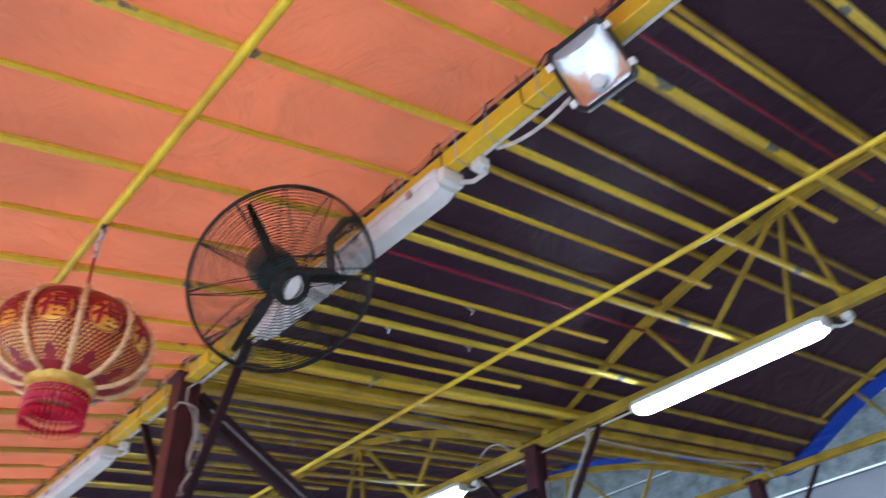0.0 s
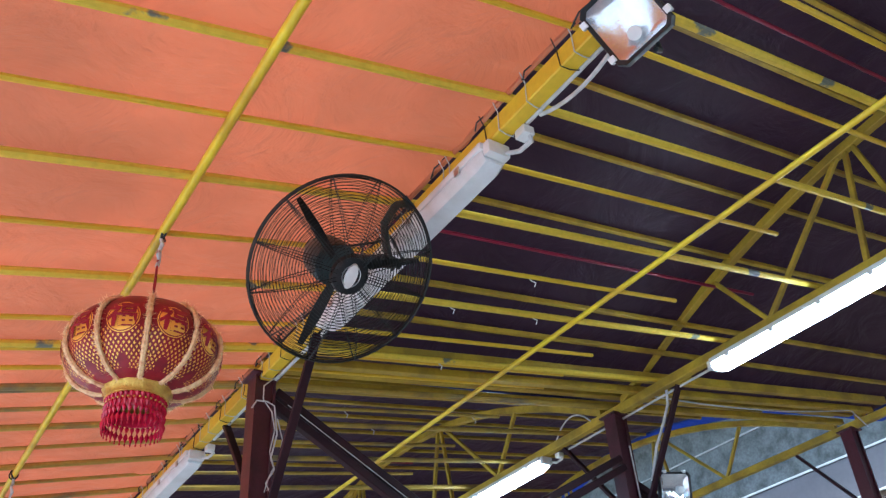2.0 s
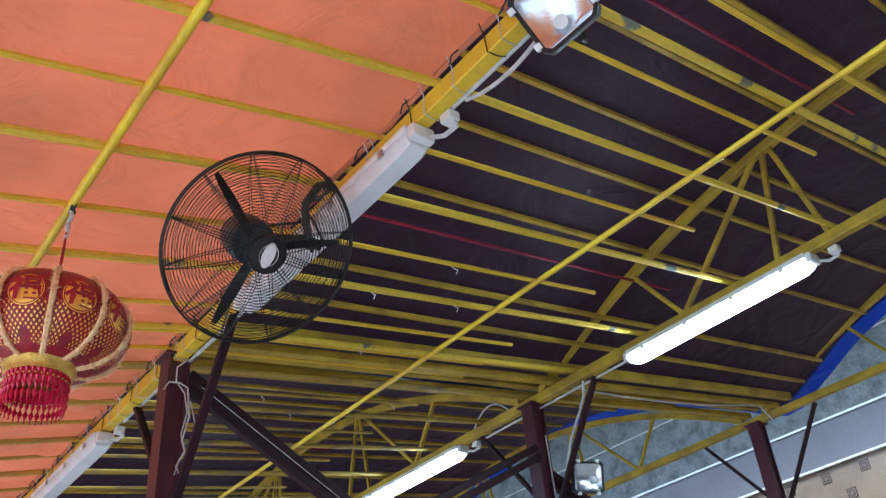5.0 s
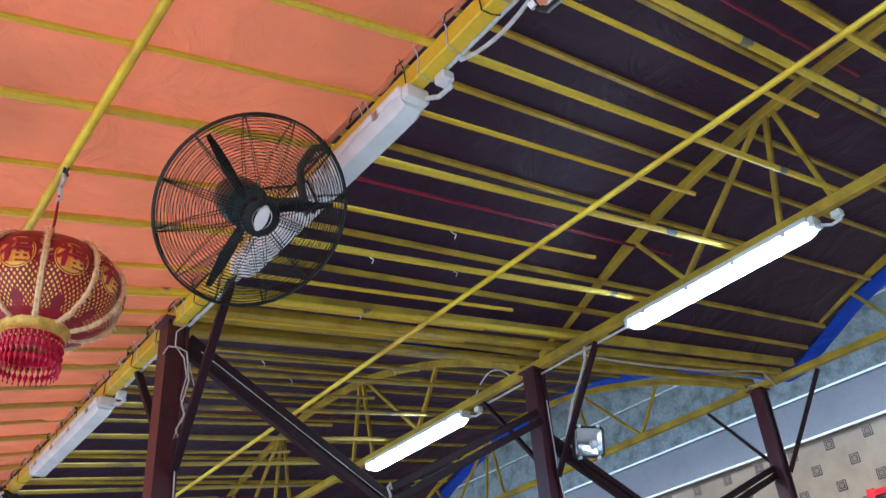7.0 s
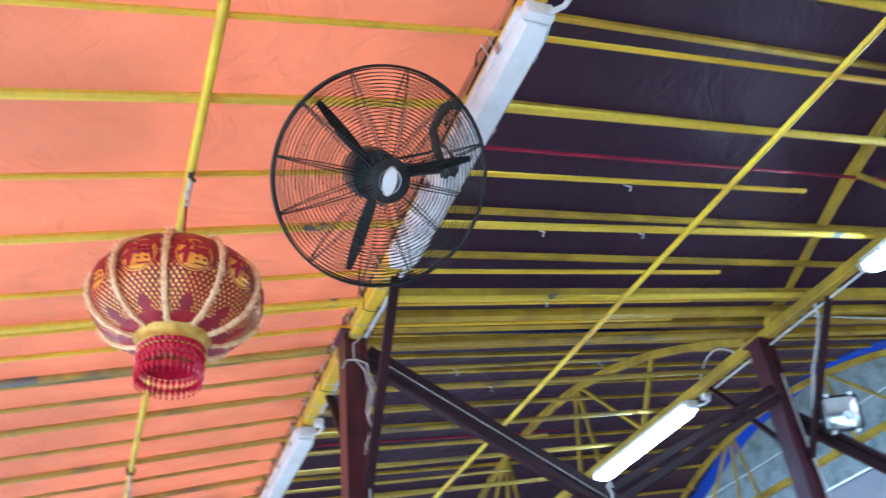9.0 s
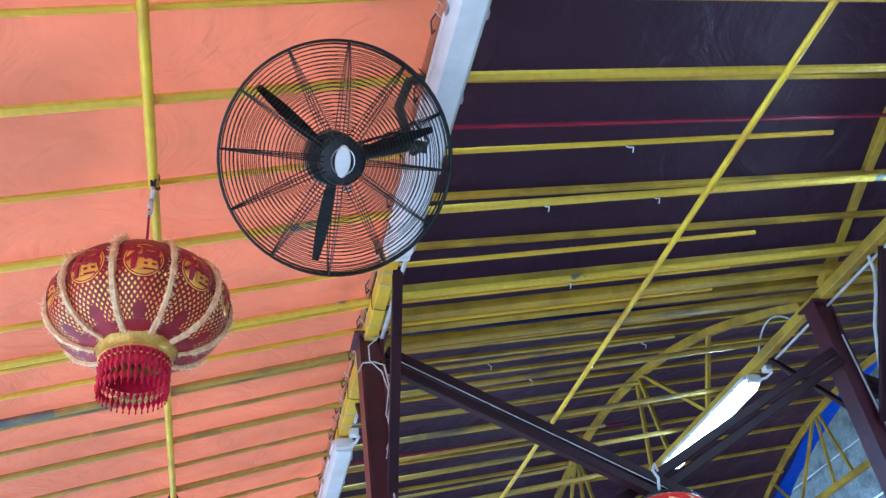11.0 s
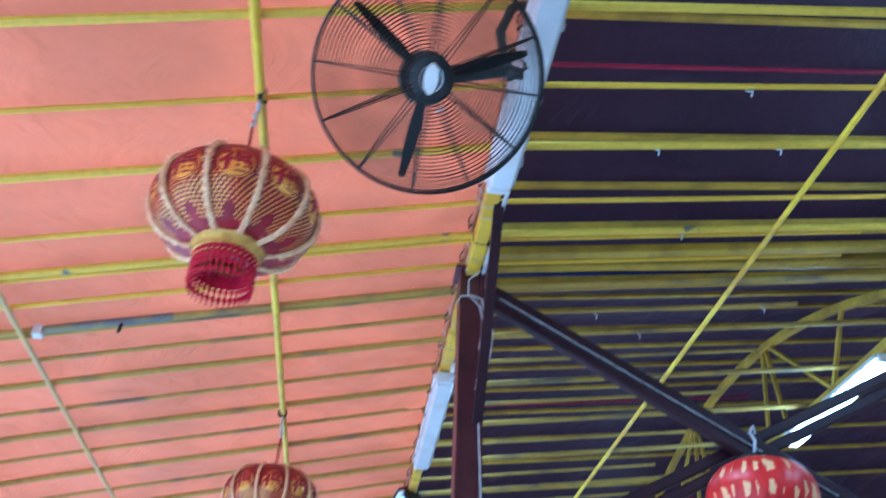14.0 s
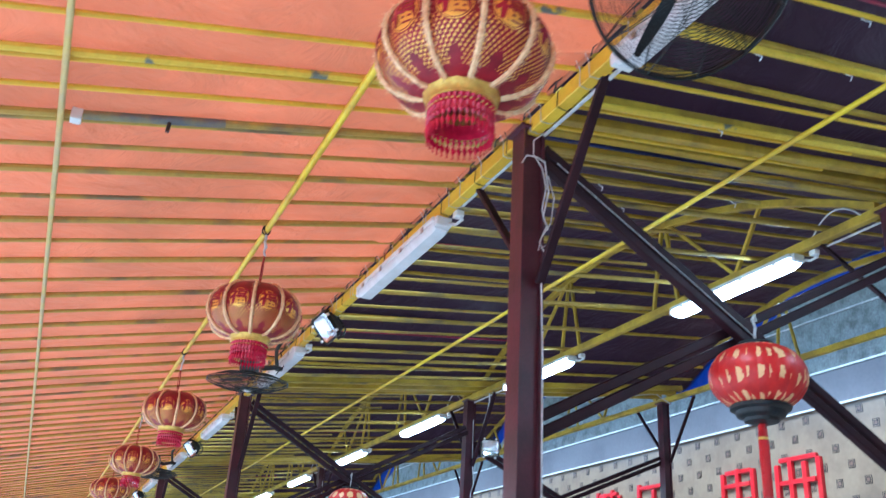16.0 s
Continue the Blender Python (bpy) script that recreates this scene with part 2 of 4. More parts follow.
box(bm, (-2.9, Y1 + 0.6, -0.05), (XW + 0.25, Y1 + 0.85, 5.0))
solid("wall_north", bm, PLASTER, "plain plastered end wall", "wall", kind="structure", smooth=False)

# ---------- canopy cloth ----------
PURLINS = [1.165, 1.318, 1.663, 1.983, 2.299, 2.649, 2.970, 3.315]
FAR = [3.545, 3.585, 3.775, 3.980, 4.020, 4.240, 4.472, 4.762, 5.045, 5.325, 5.625, 5.957, 6.247, 6.590, 6.905]
THICK = (1.165, 1.663, 2.299, 2.970, 3.545, 3.980, 4.472, 5.045, 5.625, 6.247, 6.905)
y = 7.24
while y < Y1:
    FAR.append(round(y, 3))
    y += 0.32
NEAR = []
y = 0.955
while y > Y0:
    NEAR.append(round(y, 3))
    y -= 0.33
ALLP = NEAR[::-1] + PURLINS + FAR


def cloth(name, x0, x1, ya, yb, height, nx, ny, material, thick=0.004):
    bm = bmesh.new()
    grid = [[bm.verts.new((x0 + (x1 - x0) * i / nx, ya + (yb - ya) * j / ny, height(x0 + (x1 - x0) * i / nx, ya + (yb - ya) * j / ny))) for j in range(ny + 1)] for i in range(nx + 1)]
    for i in range(nx):
        for j in range(ny):
            bm.faces.new((grid[i][j], grid[i + 1][j], grid[i + 1][j + 1], grid[i][j + 1]))
    bmesh.ops.solidify(bm, geom=bm.faces[:], thickness=thick)
    return bm


def orange_height(x, y):
    i = min(range(len(ALLP)), key=lambda k: abs(ALLP[k] - y))
    near = abs(ALLP[i] - y)
    sag = min(near / 0.15, 1.0) ** 2 * 0.012
    ripple = noise.noise((x * 1.4 + y * 2.2, y * 0.9, 3.0)) * 0.014 + noise.noise((x * 1.2 - y * 4.5, x * 5.0 + y * 2.0, 7.0)) * 0.007
    pull = max(0.0, 1 - abs(x) / 0.75)
    crease = pull * (0.034 * noise.noise((x * 2.0 + y * 5.0, y * 5.5, 9.0)) + 0.026 * noise.noise((x * 5.0 - y * 9.0, y * 8.0, 4.0)))
    pucker = max(0.0, 1 - abs(x) / 0.42) * min(1.0, max(0.0, y - 3.0)) * 0.040 * noise.noise((x * 7.0 + y * 4.0, y * 7.5, 12.0))
    return can(x) + 0.030 - sag * 0.6 + ripple + crease + pucker


def dark_height(x, y):
    return vault(x, y) + 0.035 + 0.012 * noise.noise((x * 1.1, y * 1.7, 5.0))


bm = cloth("canopy", XE, -0.02, Y0, Y1, orange_height, 60, 850, ORANGE)
solid("canopy", bm, ORANGE, "orange tarpaulin canopy stretched over yellow purlins", "canopy", kind="structure")
for a, b in BAYS:
    bm = cloth("roof_cloth", -0.03, X3 + 0.12, a, b, dark_height, 30, 44, DARK)
    solid("roof_cloth", bm, DARK, "dark aubergine tarpaulin over an arched bay", "roof", "roof cloths", kind="structure")

# ---------- frame ----------
def purlin(y, thick):
    """A bent tube that crosses the canopy and passes over the first beam; thick ones reach the second."""
    w = 0.033 if thick else 0.022
    xs = [XE + (0 - XE) * i / 9 for i in range(10)] + [2.62 if thick else 1.80]
    bm = bmesh.new()
    sweep(bm, [(x, y, can(x)) for x in xs], w / 2, 8)
    return solid("purlin", bm, DULL_OCHRE if y > 3.9 else WORN if thick else YELLOW,
                 "dull ochre steel purlin across the canopy" if y > 3.9 else "worn yellow steel purlin with peeling patches" if thick else "thin yellow steel purlin with a free end", "purlin", "canopy purlins")


for k, y in enumerate(ALLP):
    p = purlin(y, y in THICK or ((y < 1 or y > 7) and k % 2 == 0))
    if y == 3.980:
        bm = bmesh.new()
        sweep(bm, [(x, y, can(x)) for x in (-1.80, -1.62, -1.45, -1.28)], 0.0185, 10)
        part("joint_sleeve", bm, SLEEVE, p, "dark grey splice sleeve")
        bm = bmesh.new()
        box(bm, (-1.84, y - 0.024, can(-1.82) - 0.030), (-1.80, y + 0.024, can(-1.82) + 0.018), 0.004)
        part("clamp", bm, WHITE, p, "white plastic clamp")
        bm = bmesh.new()
        sweep(bm, [(-1.49, y, can(-1.49) + 0.010), (-1.49, y - 0.008, can(-1.49) - 0.028), (-1.492, y - 0.012, can(-1.49) - 0.060)], 0.008, 7)
        part("peg", bm, BLACK, p, "black hanging peg")

for x, r, lab in ((-0.845, 0.016, "yellow round pole that carries the lanterns"), (-1.87, 0.012, "thin weathered pale yellow pole under the canopy"), (1.330, 0.014, "yellow round pole under the dark roof")):
    bm = bmesh.new()
    sweep(bm, [(x, Y0, can(x) - 0.033), (x, Y1, can(x) - 0.033)], r, 10)
    solid("pole", bm, PALE if x < -1 else POLE, lab, "pole", "long poles")

beam = thing("beam", (0, Y0, 3.555), "square yellow steel beam over the first columns", "beam")
bm = bmesh.new()
bar(bm, (0, Y0, 3.540), (0, Y1, 3.540), 0.056, 0.075, 0.08)
part("tube", bm, YELLOW, beam)


def truss(x, a, b, zb):
    mid, half = (a + b) / 2, (b - a) / 2 - 0.10
    t = thing("roof_truss", (x, mid, zb), "yellow welded arched steel truss between columns", "truss", "arched trusses")
    bm = bmesh.new()
    bar(bm, (x, a, zb), (x, b, zb), 0.055, 0.06, 0.1)
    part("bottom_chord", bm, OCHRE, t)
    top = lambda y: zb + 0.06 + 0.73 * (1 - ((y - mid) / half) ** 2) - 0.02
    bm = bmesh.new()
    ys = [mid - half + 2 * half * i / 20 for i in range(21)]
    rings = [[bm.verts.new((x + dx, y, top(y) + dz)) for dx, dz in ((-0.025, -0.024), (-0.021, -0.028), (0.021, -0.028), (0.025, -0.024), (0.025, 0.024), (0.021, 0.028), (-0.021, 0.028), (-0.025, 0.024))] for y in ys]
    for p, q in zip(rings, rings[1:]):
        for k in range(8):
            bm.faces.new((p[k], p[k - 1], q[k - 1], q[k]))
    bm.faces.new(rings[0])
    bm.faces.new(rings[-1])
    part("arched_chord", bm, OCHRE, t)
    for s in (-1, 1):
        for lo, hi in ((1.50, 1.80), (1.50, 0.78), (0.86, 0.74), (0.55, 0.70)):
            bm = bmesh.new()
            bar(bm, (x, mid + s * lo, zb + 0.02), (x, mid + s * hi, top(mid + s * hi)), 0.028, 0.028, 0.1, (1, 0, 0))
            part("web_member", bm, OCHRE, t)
    return t


for a, b in BAYS:
    truss(X2, a + SKEW, b + SKEW, beam_z(X2))
    truss(X3, a + SKEW, b + SKEW, beam_z(X3))

OFFS = [0.0, 0.36, 0.72, 1.125, 1.445, 1.825, 2.305, 2.51]
for a, b in BAYS:
    mid = (a + b) / 2
    for o in OFFS:
        for s in ((1,) if o == 0 else (1, -1)):
            y = mid + s * o
            bm = bmesh.new()
            bar(bm, (-0.3, y, vault(-0.3, y)), (X3 + 0.05, y, vault(X3 + 0.05, y)), 0.028, 0.028, 0.12)
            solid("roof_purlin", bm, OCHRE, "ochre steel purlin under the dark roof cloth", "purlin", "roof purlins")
    for o in (1.985, 0.52):
        bm = bmesh.new()
        y = mid + o
        sweep(bm, [(-0.2, y, vault(-0.2, y) - 0.05), (2.9, y, vault(2.9, y) - 0.05)], 0.010, 8)
        solid("pipe", bm, REDPIPE, "thin crimson pipe under the roof cloth", "pipe", "coloured pipes")
    bm = bmesh.new()
    y = a + 0.42
    sweep(bm, [(-0.2, y, vault(0, y) - 0.06), (2.6, y, vault(2.5, y) - 0.06)], 0.014, 8)
    solid("pipe", bm, BLUEPIPE, "thin blue pipe under the roof cloth", "pipe", "coloured pipes")

for y in COLS[1:-1]:
    for dy, dz, h in ((-0.17, 0.03, 0.06), (0.14, 0.05, 0.055), (-0.04, 0.0, 0.045), (0.24, 0.01, 0.045)):
        bm = bmesh.new()
        bar(bm, (0.05, y + dy, beam_z(0.05) + 0.06 + dz), (X3, y + dy, beam_z(X3) + 0.06 + dz), 0.05, h, 0.08)
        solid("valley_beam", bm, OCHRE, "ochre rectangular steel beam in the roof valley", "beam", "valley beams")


def column(x, y):
    zt = beam_z(x) - 0.035
    c = thing("column", (x, y, 0), "maroon painted steel column with bolted braces", "column", "steel columns")
    bm = bmesh.new()
    w, f = 0.105, 0.012
    box(bm, (x - w / 2, y - w / 2, 0), (x - w / 2 + f, y + w / 2, zt))
    box(bm, (x + w / 2 - f, y - w / 2, 0), (x + w / 2, y + w / 2, zt))
    box(bm, (x - w / 2 + f, y - 0.036, 0), (x + w / 2 - f, y + 0.036, zt))
    part("post", bm, MAROON, c)
    bm = bmesh.new()
    box(bm, (x - 0.075, y - 0.075, zt), (x + 0.075, y + 0.075, zt + 0.012), 0.003)
    part("cap_plate", bm, MAROON, c)
    bm = bmesh.new()
    box(bm, (x - 0.11, y - 0.11, 0), (x + 0.11, y + 0.11, 0.02), 0.004)
    part("base_plate", bm, MAROON, c)
    for s, dz in ((-1, 0.72), (1, 0.62)):
        bm = bmesh.new()
        bar(bm, (x + 0.03, y + s * 0.56, zt + 0.0), (x + 0.03, y + s * 0.06, zt - dz), 0.022, 0.04, 0.1, (1, 0, 0))
        part("knee_brace", bm, BLACKRED, c)
    return c


for y in COLS:
    for x in (0, X2, X3):
        column(x, y + (SKEW if x else 0.0))


def cross_brace(y, xa, xb, za, zb, la, lb, ya=0.0, yb=0.0):
    t = thing("cross_brace", ((xa + xb) / 2, y, (za + lb) / 2), "dark maroon double-angle cross bracing between columns", "brace", "cross braces")
    for k, (p, q) in enumerate((((xa, za), (xb, lb)), ((xa, la), (xb, zb)))):
        for s in (-1, 1):
            bm = bmesh.new()
            d = Vector((q[0] - p[0], 0, q[1] - p[1])).normalized()
            off = Vector((-d.z, 0, d.x)) * 0.030 * s
            yy = y - 0.02 + 0.055 * k
            bar(bm, Vector((p[0], yy + ya, p[1])) + off, Vector((q[0], yy + yb, q[1])) + off, 0.045, 0.045, 0.12)
            part("brace_angle", bm, BLACKRED, t)
    return t


for y in COLS[1:]:
    cross_brace(y, 0.05, X2 - 0.05, 3.43, 3.55, 2.22, 2.14, 0.0, 0.13)
    cross_brace(y, X2 + 0.05, X3 - 0.05, 3.40, 3.56, 2.42, 2.30, SKEW, SKEW)


# ---------- battens ----------
def batten(x, y, z, lit, group):
    """Sealed batten light hung under a beam, its middle at x, y and its top at z."""
    L, w, h = 1.24, 0.118, 0.085
    t = thing("batten_light", (x, y, z), "lit white tube batten light under the beam" if lit else "unlit white batten light with a dusty ribbed diffuser", "light", group)
    bm = bmesh.new()
    box(bm, (x - w / 2, y - L / 2, z - 0.032), (x + w / 2, y + L / 2, z), 0.010)
    part("base_tray", bm, WHITE, t)
    bm = bmesh.new()
    prof = [(-w / 2 + 0.006, -0.033), (-w / 2 + 0.008, -0.062), (-w / 2 + 0.024, -0.083), (-0.012, -h), (0.012, -h), (w / 2 - 0.024, -0.083), (w / 2 - 0.008, -0.062), (w / 2 - 0.006, -0.033)]
    ends = ((-L / 2 + 0.006, 0.72), (-L / 2 + 0.05, 1.0), (L / 2 - 0.05, 1.0), (L / 2 - 0.006, 0.72))
    rings = [[bm.verts.new((x + px * (0.6 + 0.4 * s), y + yy, z - 0.032 + (pz + 0.032) * s)) for px, pz in prof] for yy, s in ends]
    for a, b in zip(rings, rings[1:]):
        for k in range(len(prof) - 1):
            bm.faces.new((a[k], a[k + 1], b[k + 1], b[k]))
    bm.faces.new(rings[0])
    bm.faces.new(rings[-1])
    part("diffuser", bm, TUBE if lit else DIFF, t)
    for s in (-1, 1):
        bm = bmesh.new()
        box(bm, (x - 0.045, y + s * (L / 2 + 0.012) - 0.018, z - 0.058), (x + 0.045, y + s * (L / 2 + 0.012) + 0.018, z - 0.004), 0.008)
        part("end_cap", bm, WHITE, t)
    for k in range(4):
        for s in (-1, 1):
            yy = y - 0.48 + 0.32 * k
            bm = bmesh.new()
            box(bm, (x + s * w / 2 - 0.004, yy - 0.014, z - 0.048), (x + s * w / 2 + 0.004, yy + 0.014, z - 0.018), 0.002)
            part("clip", bm, STEEL if not lit else WHITE, t)
    bm = bmesh.new()
    yy = y - L / 2 - 0.12
    box(bm, (x + 0.015, yy - 0.026, z - 0.040), (x + 0.060, yy + 0.026, z - 0.005), 0.006)
    part("junction_box", bm, WHITE, t)
    bm = bmesh.new()
    sweep(bm, [(x + 0.04, yy - 0.02, z - 0.03), (x + 0.062, yy + 0.0, z - 0.045), (x + 0.050, yy + 0.05, z - 0.055), (x + 0.02, yy + 0.11, z - 0.035)], 0.009, 6)
    part("flex", bm, CABLE, t)
    return t


for c in COLS[:-1]:
    for o in (0.90, 3.66):
        if c < -2 and o < 1:
            continue
        yy = c + o + 0.62
        batten(0.0, yy + 0.03, 3.502, False, "unlit battens")
        if yy > -4:
            batten(X2, yy + 0.06, beam_z(X2) - 0.030, True, "lit battens")

# ---------- floodlights ----------
def floodlight():
    """Built round its own front face: the face looks along +z."""
    t = thing("floodlight", (0, 0, 0), "black cast floodlight with a silver reflector under glass", "floodlight", "floodlights")
    w, h = 0.105, 0.098
    bm = bmesh.new()
    c = 0.018
    outline = [(-w, -h + c), (-w + c, -h), (w - c, -h), (w, -h + c), (w, h - c), (w - c, h), (-w + c, h), (-w, h - c)]
    rings = [[bm.verts.new((a * s, b * s, z)) for a, b in outline] for z, s in ((0.0, 0.86), (0.010, 0.97), (0.0, 1.0), (-0.022, 1.0), (-0.028, 0.93), (-0.075, 0.72), (-0.11, 0.50))]
    for p, q in zip(rings, rings[1:]):
        for k in range(8):
            bm.faces.new((p[k], p[k - 1], q[k - 1], q[k]))
    bm.faces.new(rings[-1])
    inner = [bm.verts.new((a * 0.86, b * 0.86, -0.004)) for a, b in outline]
    for k in range(8):
        bm.faces.new((rings[0][k], rings[0][k - 1], inner[k - 1], inner[k]))
    part("housing", bm, BLACK, t)
    bm = bmesh.new()
    rings = [[bm.verts.new((a * s, b * s2, z)) for a, b in outline] for z, s, s2 in ((-0.002, 0.86, 0.86), (-0.030, 0.68, 0.55), (-0.036, 0.64, 0.10))]
    for p, q in zip(rings, rings[1:]):
        for k in range(8):
            bm.faces.new((p[k], p[k - 1], q[k - 1], q[k]))
    bm.faces.new(rings[-1])
    part("reflector", bm, REFLECTOR, t)
    bm = bmesh.new()
    lathe(bm, [(0.010, -0.034), (0.016, -0.030), (0.016, -0.018), (0.021, -0.016), (0.021, -0.012), (0.012, -0.010), (0.0, -0.010)], 16, Matrix.Translation((0.045, -0.01, 0)))
    part("lamp_holder", bm, DIFF, t)
    for k in range(6):
        bm = bmesh.new()
        xx = -0.06 + 0.024 * k
        box(bm, (xx, -0.055, -0.125), (xx + 0.006, 0.055, -0.06), 0.002)
        part("cooling_fin", bm, BLACK, t)
    for sx, sy in ((-0.6, -1), (0.6, -1), (-0.6, 1), (0.6, 1)):
        bm = bmesh.new()
        box(bm, (sx * w - 0.010, sy * h - 0.010, -0.012), (sx * w + 0.010, sy * h + 0.010, 0.013), 0.002)
        part("glass_clip", bm, WHITE, t, "white painted glass clip")
    bm = bmesh.new()
    sweep(bm, [(-w - 0.006, 0, -0.05), (-w - 0.008, 0, -0.10), (-w + 0.03, 0, -0.155), (w - 0.03, 0, -0.155), (w + 0.008, 0, -0.10), (w + 0.006, 0, -0.05)], 0.008, 6)
    part("yoke", bm, BLACK, t)
    return t


FACE = Matrix(((0.292, 0.192, -0.937), (-0.144, -0.960, -0.241), (-0.946, 0.205, -0.253))).to_4x4() @ pose(0, 0, 0, 0, 22, 0)
flood = floodlight()
flood.matrix_world = Matrix.Translation((-0.055, 1.11, 3.405)) @ FACE
for c in COLS[2:-1]:
    copy_thing(flood, Matrix.Translation((-0.055, c + 2.82, 3.405)) @ FACE)
    copy_thing(flood, look((X2 + 0.14, c - 0.06, 3.34), (X2 - 0.31, c - 1.06, 3.02)) @ pose(0, 0, 0, 0, 180, 0))

# ---------- wall fan ----------
def ring_points(r, z, n=56):
    return [(r * math.cos(2 * math.pi * k / n), r * math.sin(2 * math.pi * k / n), z) for k in range(n)]


def wall_fan(at):
    """Fan head that faces along +z, with the arm and hook that hold it to the beam."""
    t = thing("wall_fan", (0, 0, 0), "black wire guard fan with a grey motor hung from the beam", "fan", "beam fans")
    R = 0.318
    dome = lambda r: 0.060 * (1 - (r / R) ** 3)
    for name, s, z0 in (("front_guard", 1, 0.0), ("rear_guard", -1, -0.012)):
        bm = bmesh.new()
        for k in range(25):
            r = 0.062 + (R - 0.07) * k / 24
            sweep(bm, ring_points(r, z0 + s * dome(r)), 0.0013 if k < 24 else 0.002, 3, True)
        for k in range(12):
            for off in (-0.006, 0.006):
                a = 2 * math.pi * k / 12
                sd = Vector((-math.sin(a), math.cos(a), 0)) * off
                sweep(bm, [Vector((math.cos(a) * r, math.sin(a) * r, z0 + s * (dome(r) + 0.003))) + sd * (1.2 - r / R) for r in (0.05, 0.11, 0.18, 0.25, R)], 0.0016, 4)
        part(name, bm, GUARD, t)["kind"] = "stuff"
    bm = bmesh.new()
    sweep(bm, ring_points(R, 0.0, 64), 0.0044, 6, True)
    sweep(bm, ring_points(R, -0.014, 64), 0.0036, 6, True)
    part("rim_band", bm, GUARD, t)
    bm = bmesh.new()
    lathe(bm, [(0.0, 0.062), (0.045, 0.062), (0.062, 0.056), (0.066, 0.046), (0.060, 0.040), (0.0, 0.040)], 32)
    disc = part("hub_disc", bm, BLACK, t)
    bm = bmesh.new()
    lathe(bm, [(0.0, 0.071), (0.030, 0.070), (0.034, 0.064), (0.034, 0.0625)], 28, Matrix.Diagonal((0.62, 1.28, 1, 1)))
    part("badge", bm, WHITE, disc, "white oval badge")
    bm = bmesh.new()
    sweep(bm, [(0.031 * math.cos(2 * math.pi * k / 24), 0.036 * math.sin(2 * math.pi * k / 24), 0.0665) for k in range(24)], 0.002, 4, True)
    part("badge_ring", bm, STEEL, disc)
    for k in range(3):
        bm = bmesh.new()
        a0 = 2 * math.pi * k / 3 + 0.4
        rows = []
        for i in range(9):
            r = 0.05 + 0.235 * i / 8
            half = 0.007 + 0.012 * math.sin(math.pi * min(1, 0.15 + 0.8 * i / 8))
            tw = 0.55 - 0.25 * i / 8
            u, v = Vector((math.cos(a0), math.sin(a0), 0)), Vector((-math.sin(a0), math.cos(a0), 0))
            rows.append([bm.verts.new(u * r + v * (w * half * math.cos(tw)) + Vector((0, 0, -0.032 + w * half * math.sin(tw)))) for w in (-1, -0.4, 0.2, 0.7, 1)])
        for p, q in zip(rows, rows[1:]):
            for j in range(4):
                bm.faces.new((p[j], p[j + 1], q[j + 1], q[j]))
        bmesh.ops.solidify(bm, geom=bm.faces[:], thickness=0.0025)
        part("blade", bm, GUARD, t)
    bm = bmesh.new()
    lathe(bm, [(0.0, -0.080), (0.072, -0.080), (0.078, -0.090), (0.080, -0.15), (0.076, -0.20), (0.062, -0.235), (0.040, -0.248), (0.0, -0.25)], 32)
    motor = part("motor_housing", bm, FANGREY, t, "grey green painted motor housing")
    bm = bmesh.new()
    for yy, r in ((-0.030, 0.014), (0.005, 0.009)):
        lathe(bm, [(0.0, 0.003), (r, 0.003), (r, -0.004)], 16, Matrix.Translation((0.055, yy - 0.055, -0.13)) @ Matrix.Rotation(radians(90), 4, "X") @ Matrix.Rotation(radians(40), 4, "Y"))
    part("sticker", bm, WHITE, motor, "round white stickers")
    inv = at.inverted()
    wl = lambda p: inv @ Vector(p)
    F = at.translation
    joint = Vector((-0.10, 2.36, 3.335)) - Vector((-0.34, 2.24, 3.14)) + F
    top = Vector((-0.045, 2.30, 3.545)) - Vector((-0.34, 2.24, 3.14)) + F
    bm = bmesh.new()
    sweep(bm, [(0.0, 0.0, -0.16), wl(joint) * 0.55 + Vector((0, 0, -0.05)), wl(joint), wl(joint + Vector((0.05, 0.0, -0.01)))], [0.026, 0.022, 0.020, 0.018], 10)
    part("arm", bm, BLACK, t)
    bm = bmesh.new()
    sweep(bm, [wl(joint + Vector((0.01, 0, -0.03))), wl(joint + Vector((-0.01, 0.0, 0.07))), wl(joint + Vector((-0.025, -0.02, 0.14))), wl(top + Vector((-0.05, 0, 0.0))), wl(top + Vector((-0.015, 0, 0.02))), wl(top + Vector((0.02, 0, 0.015)))], 0.016, 10)
    part("bracket_pipe", bm, FANGREY, t)
    bm = bmesh.new()
    sweep(bm, [(0.02, 0.02, -0.24), wl(joint + Vector((-0.02, 0.05, 0.10))), wl(joint + Vector((0.03, 0.03, 0.13))), wl(joint + Vector((0.06, 0.0, 0.02))), wl(joint + Vector((0.0, -0.02, -0.06)))], 0.005, 6)
    part("power_cord", bm, BLACK, t)
    t.matrix_world = at
    return t


FAN_AT = look((-0.335, 2.235, 3.155), (-0.24, 0.63, 1.49)) @ pose(0, 0, 0, 0, 180, 0)
fan = wall_fan(FAN_AT)
DOWN = look((0, 0, 0), (0.03, 0.06, -1.0)) @ pose(0, 0, 0, 0, 180, 0)
tilted = wall_fan(Matrix.Translation((-0.335, COLS[3] - 1.75, 3.20)) @ DOWN)
tagged(tilted, "black wire guard fan tilted down under the beam")
for c in COLS[4:-1]:
    copy_thing(tilted, Matrix.Translation((-0.335, c - 1.75, 3.20)) @ DOWN)

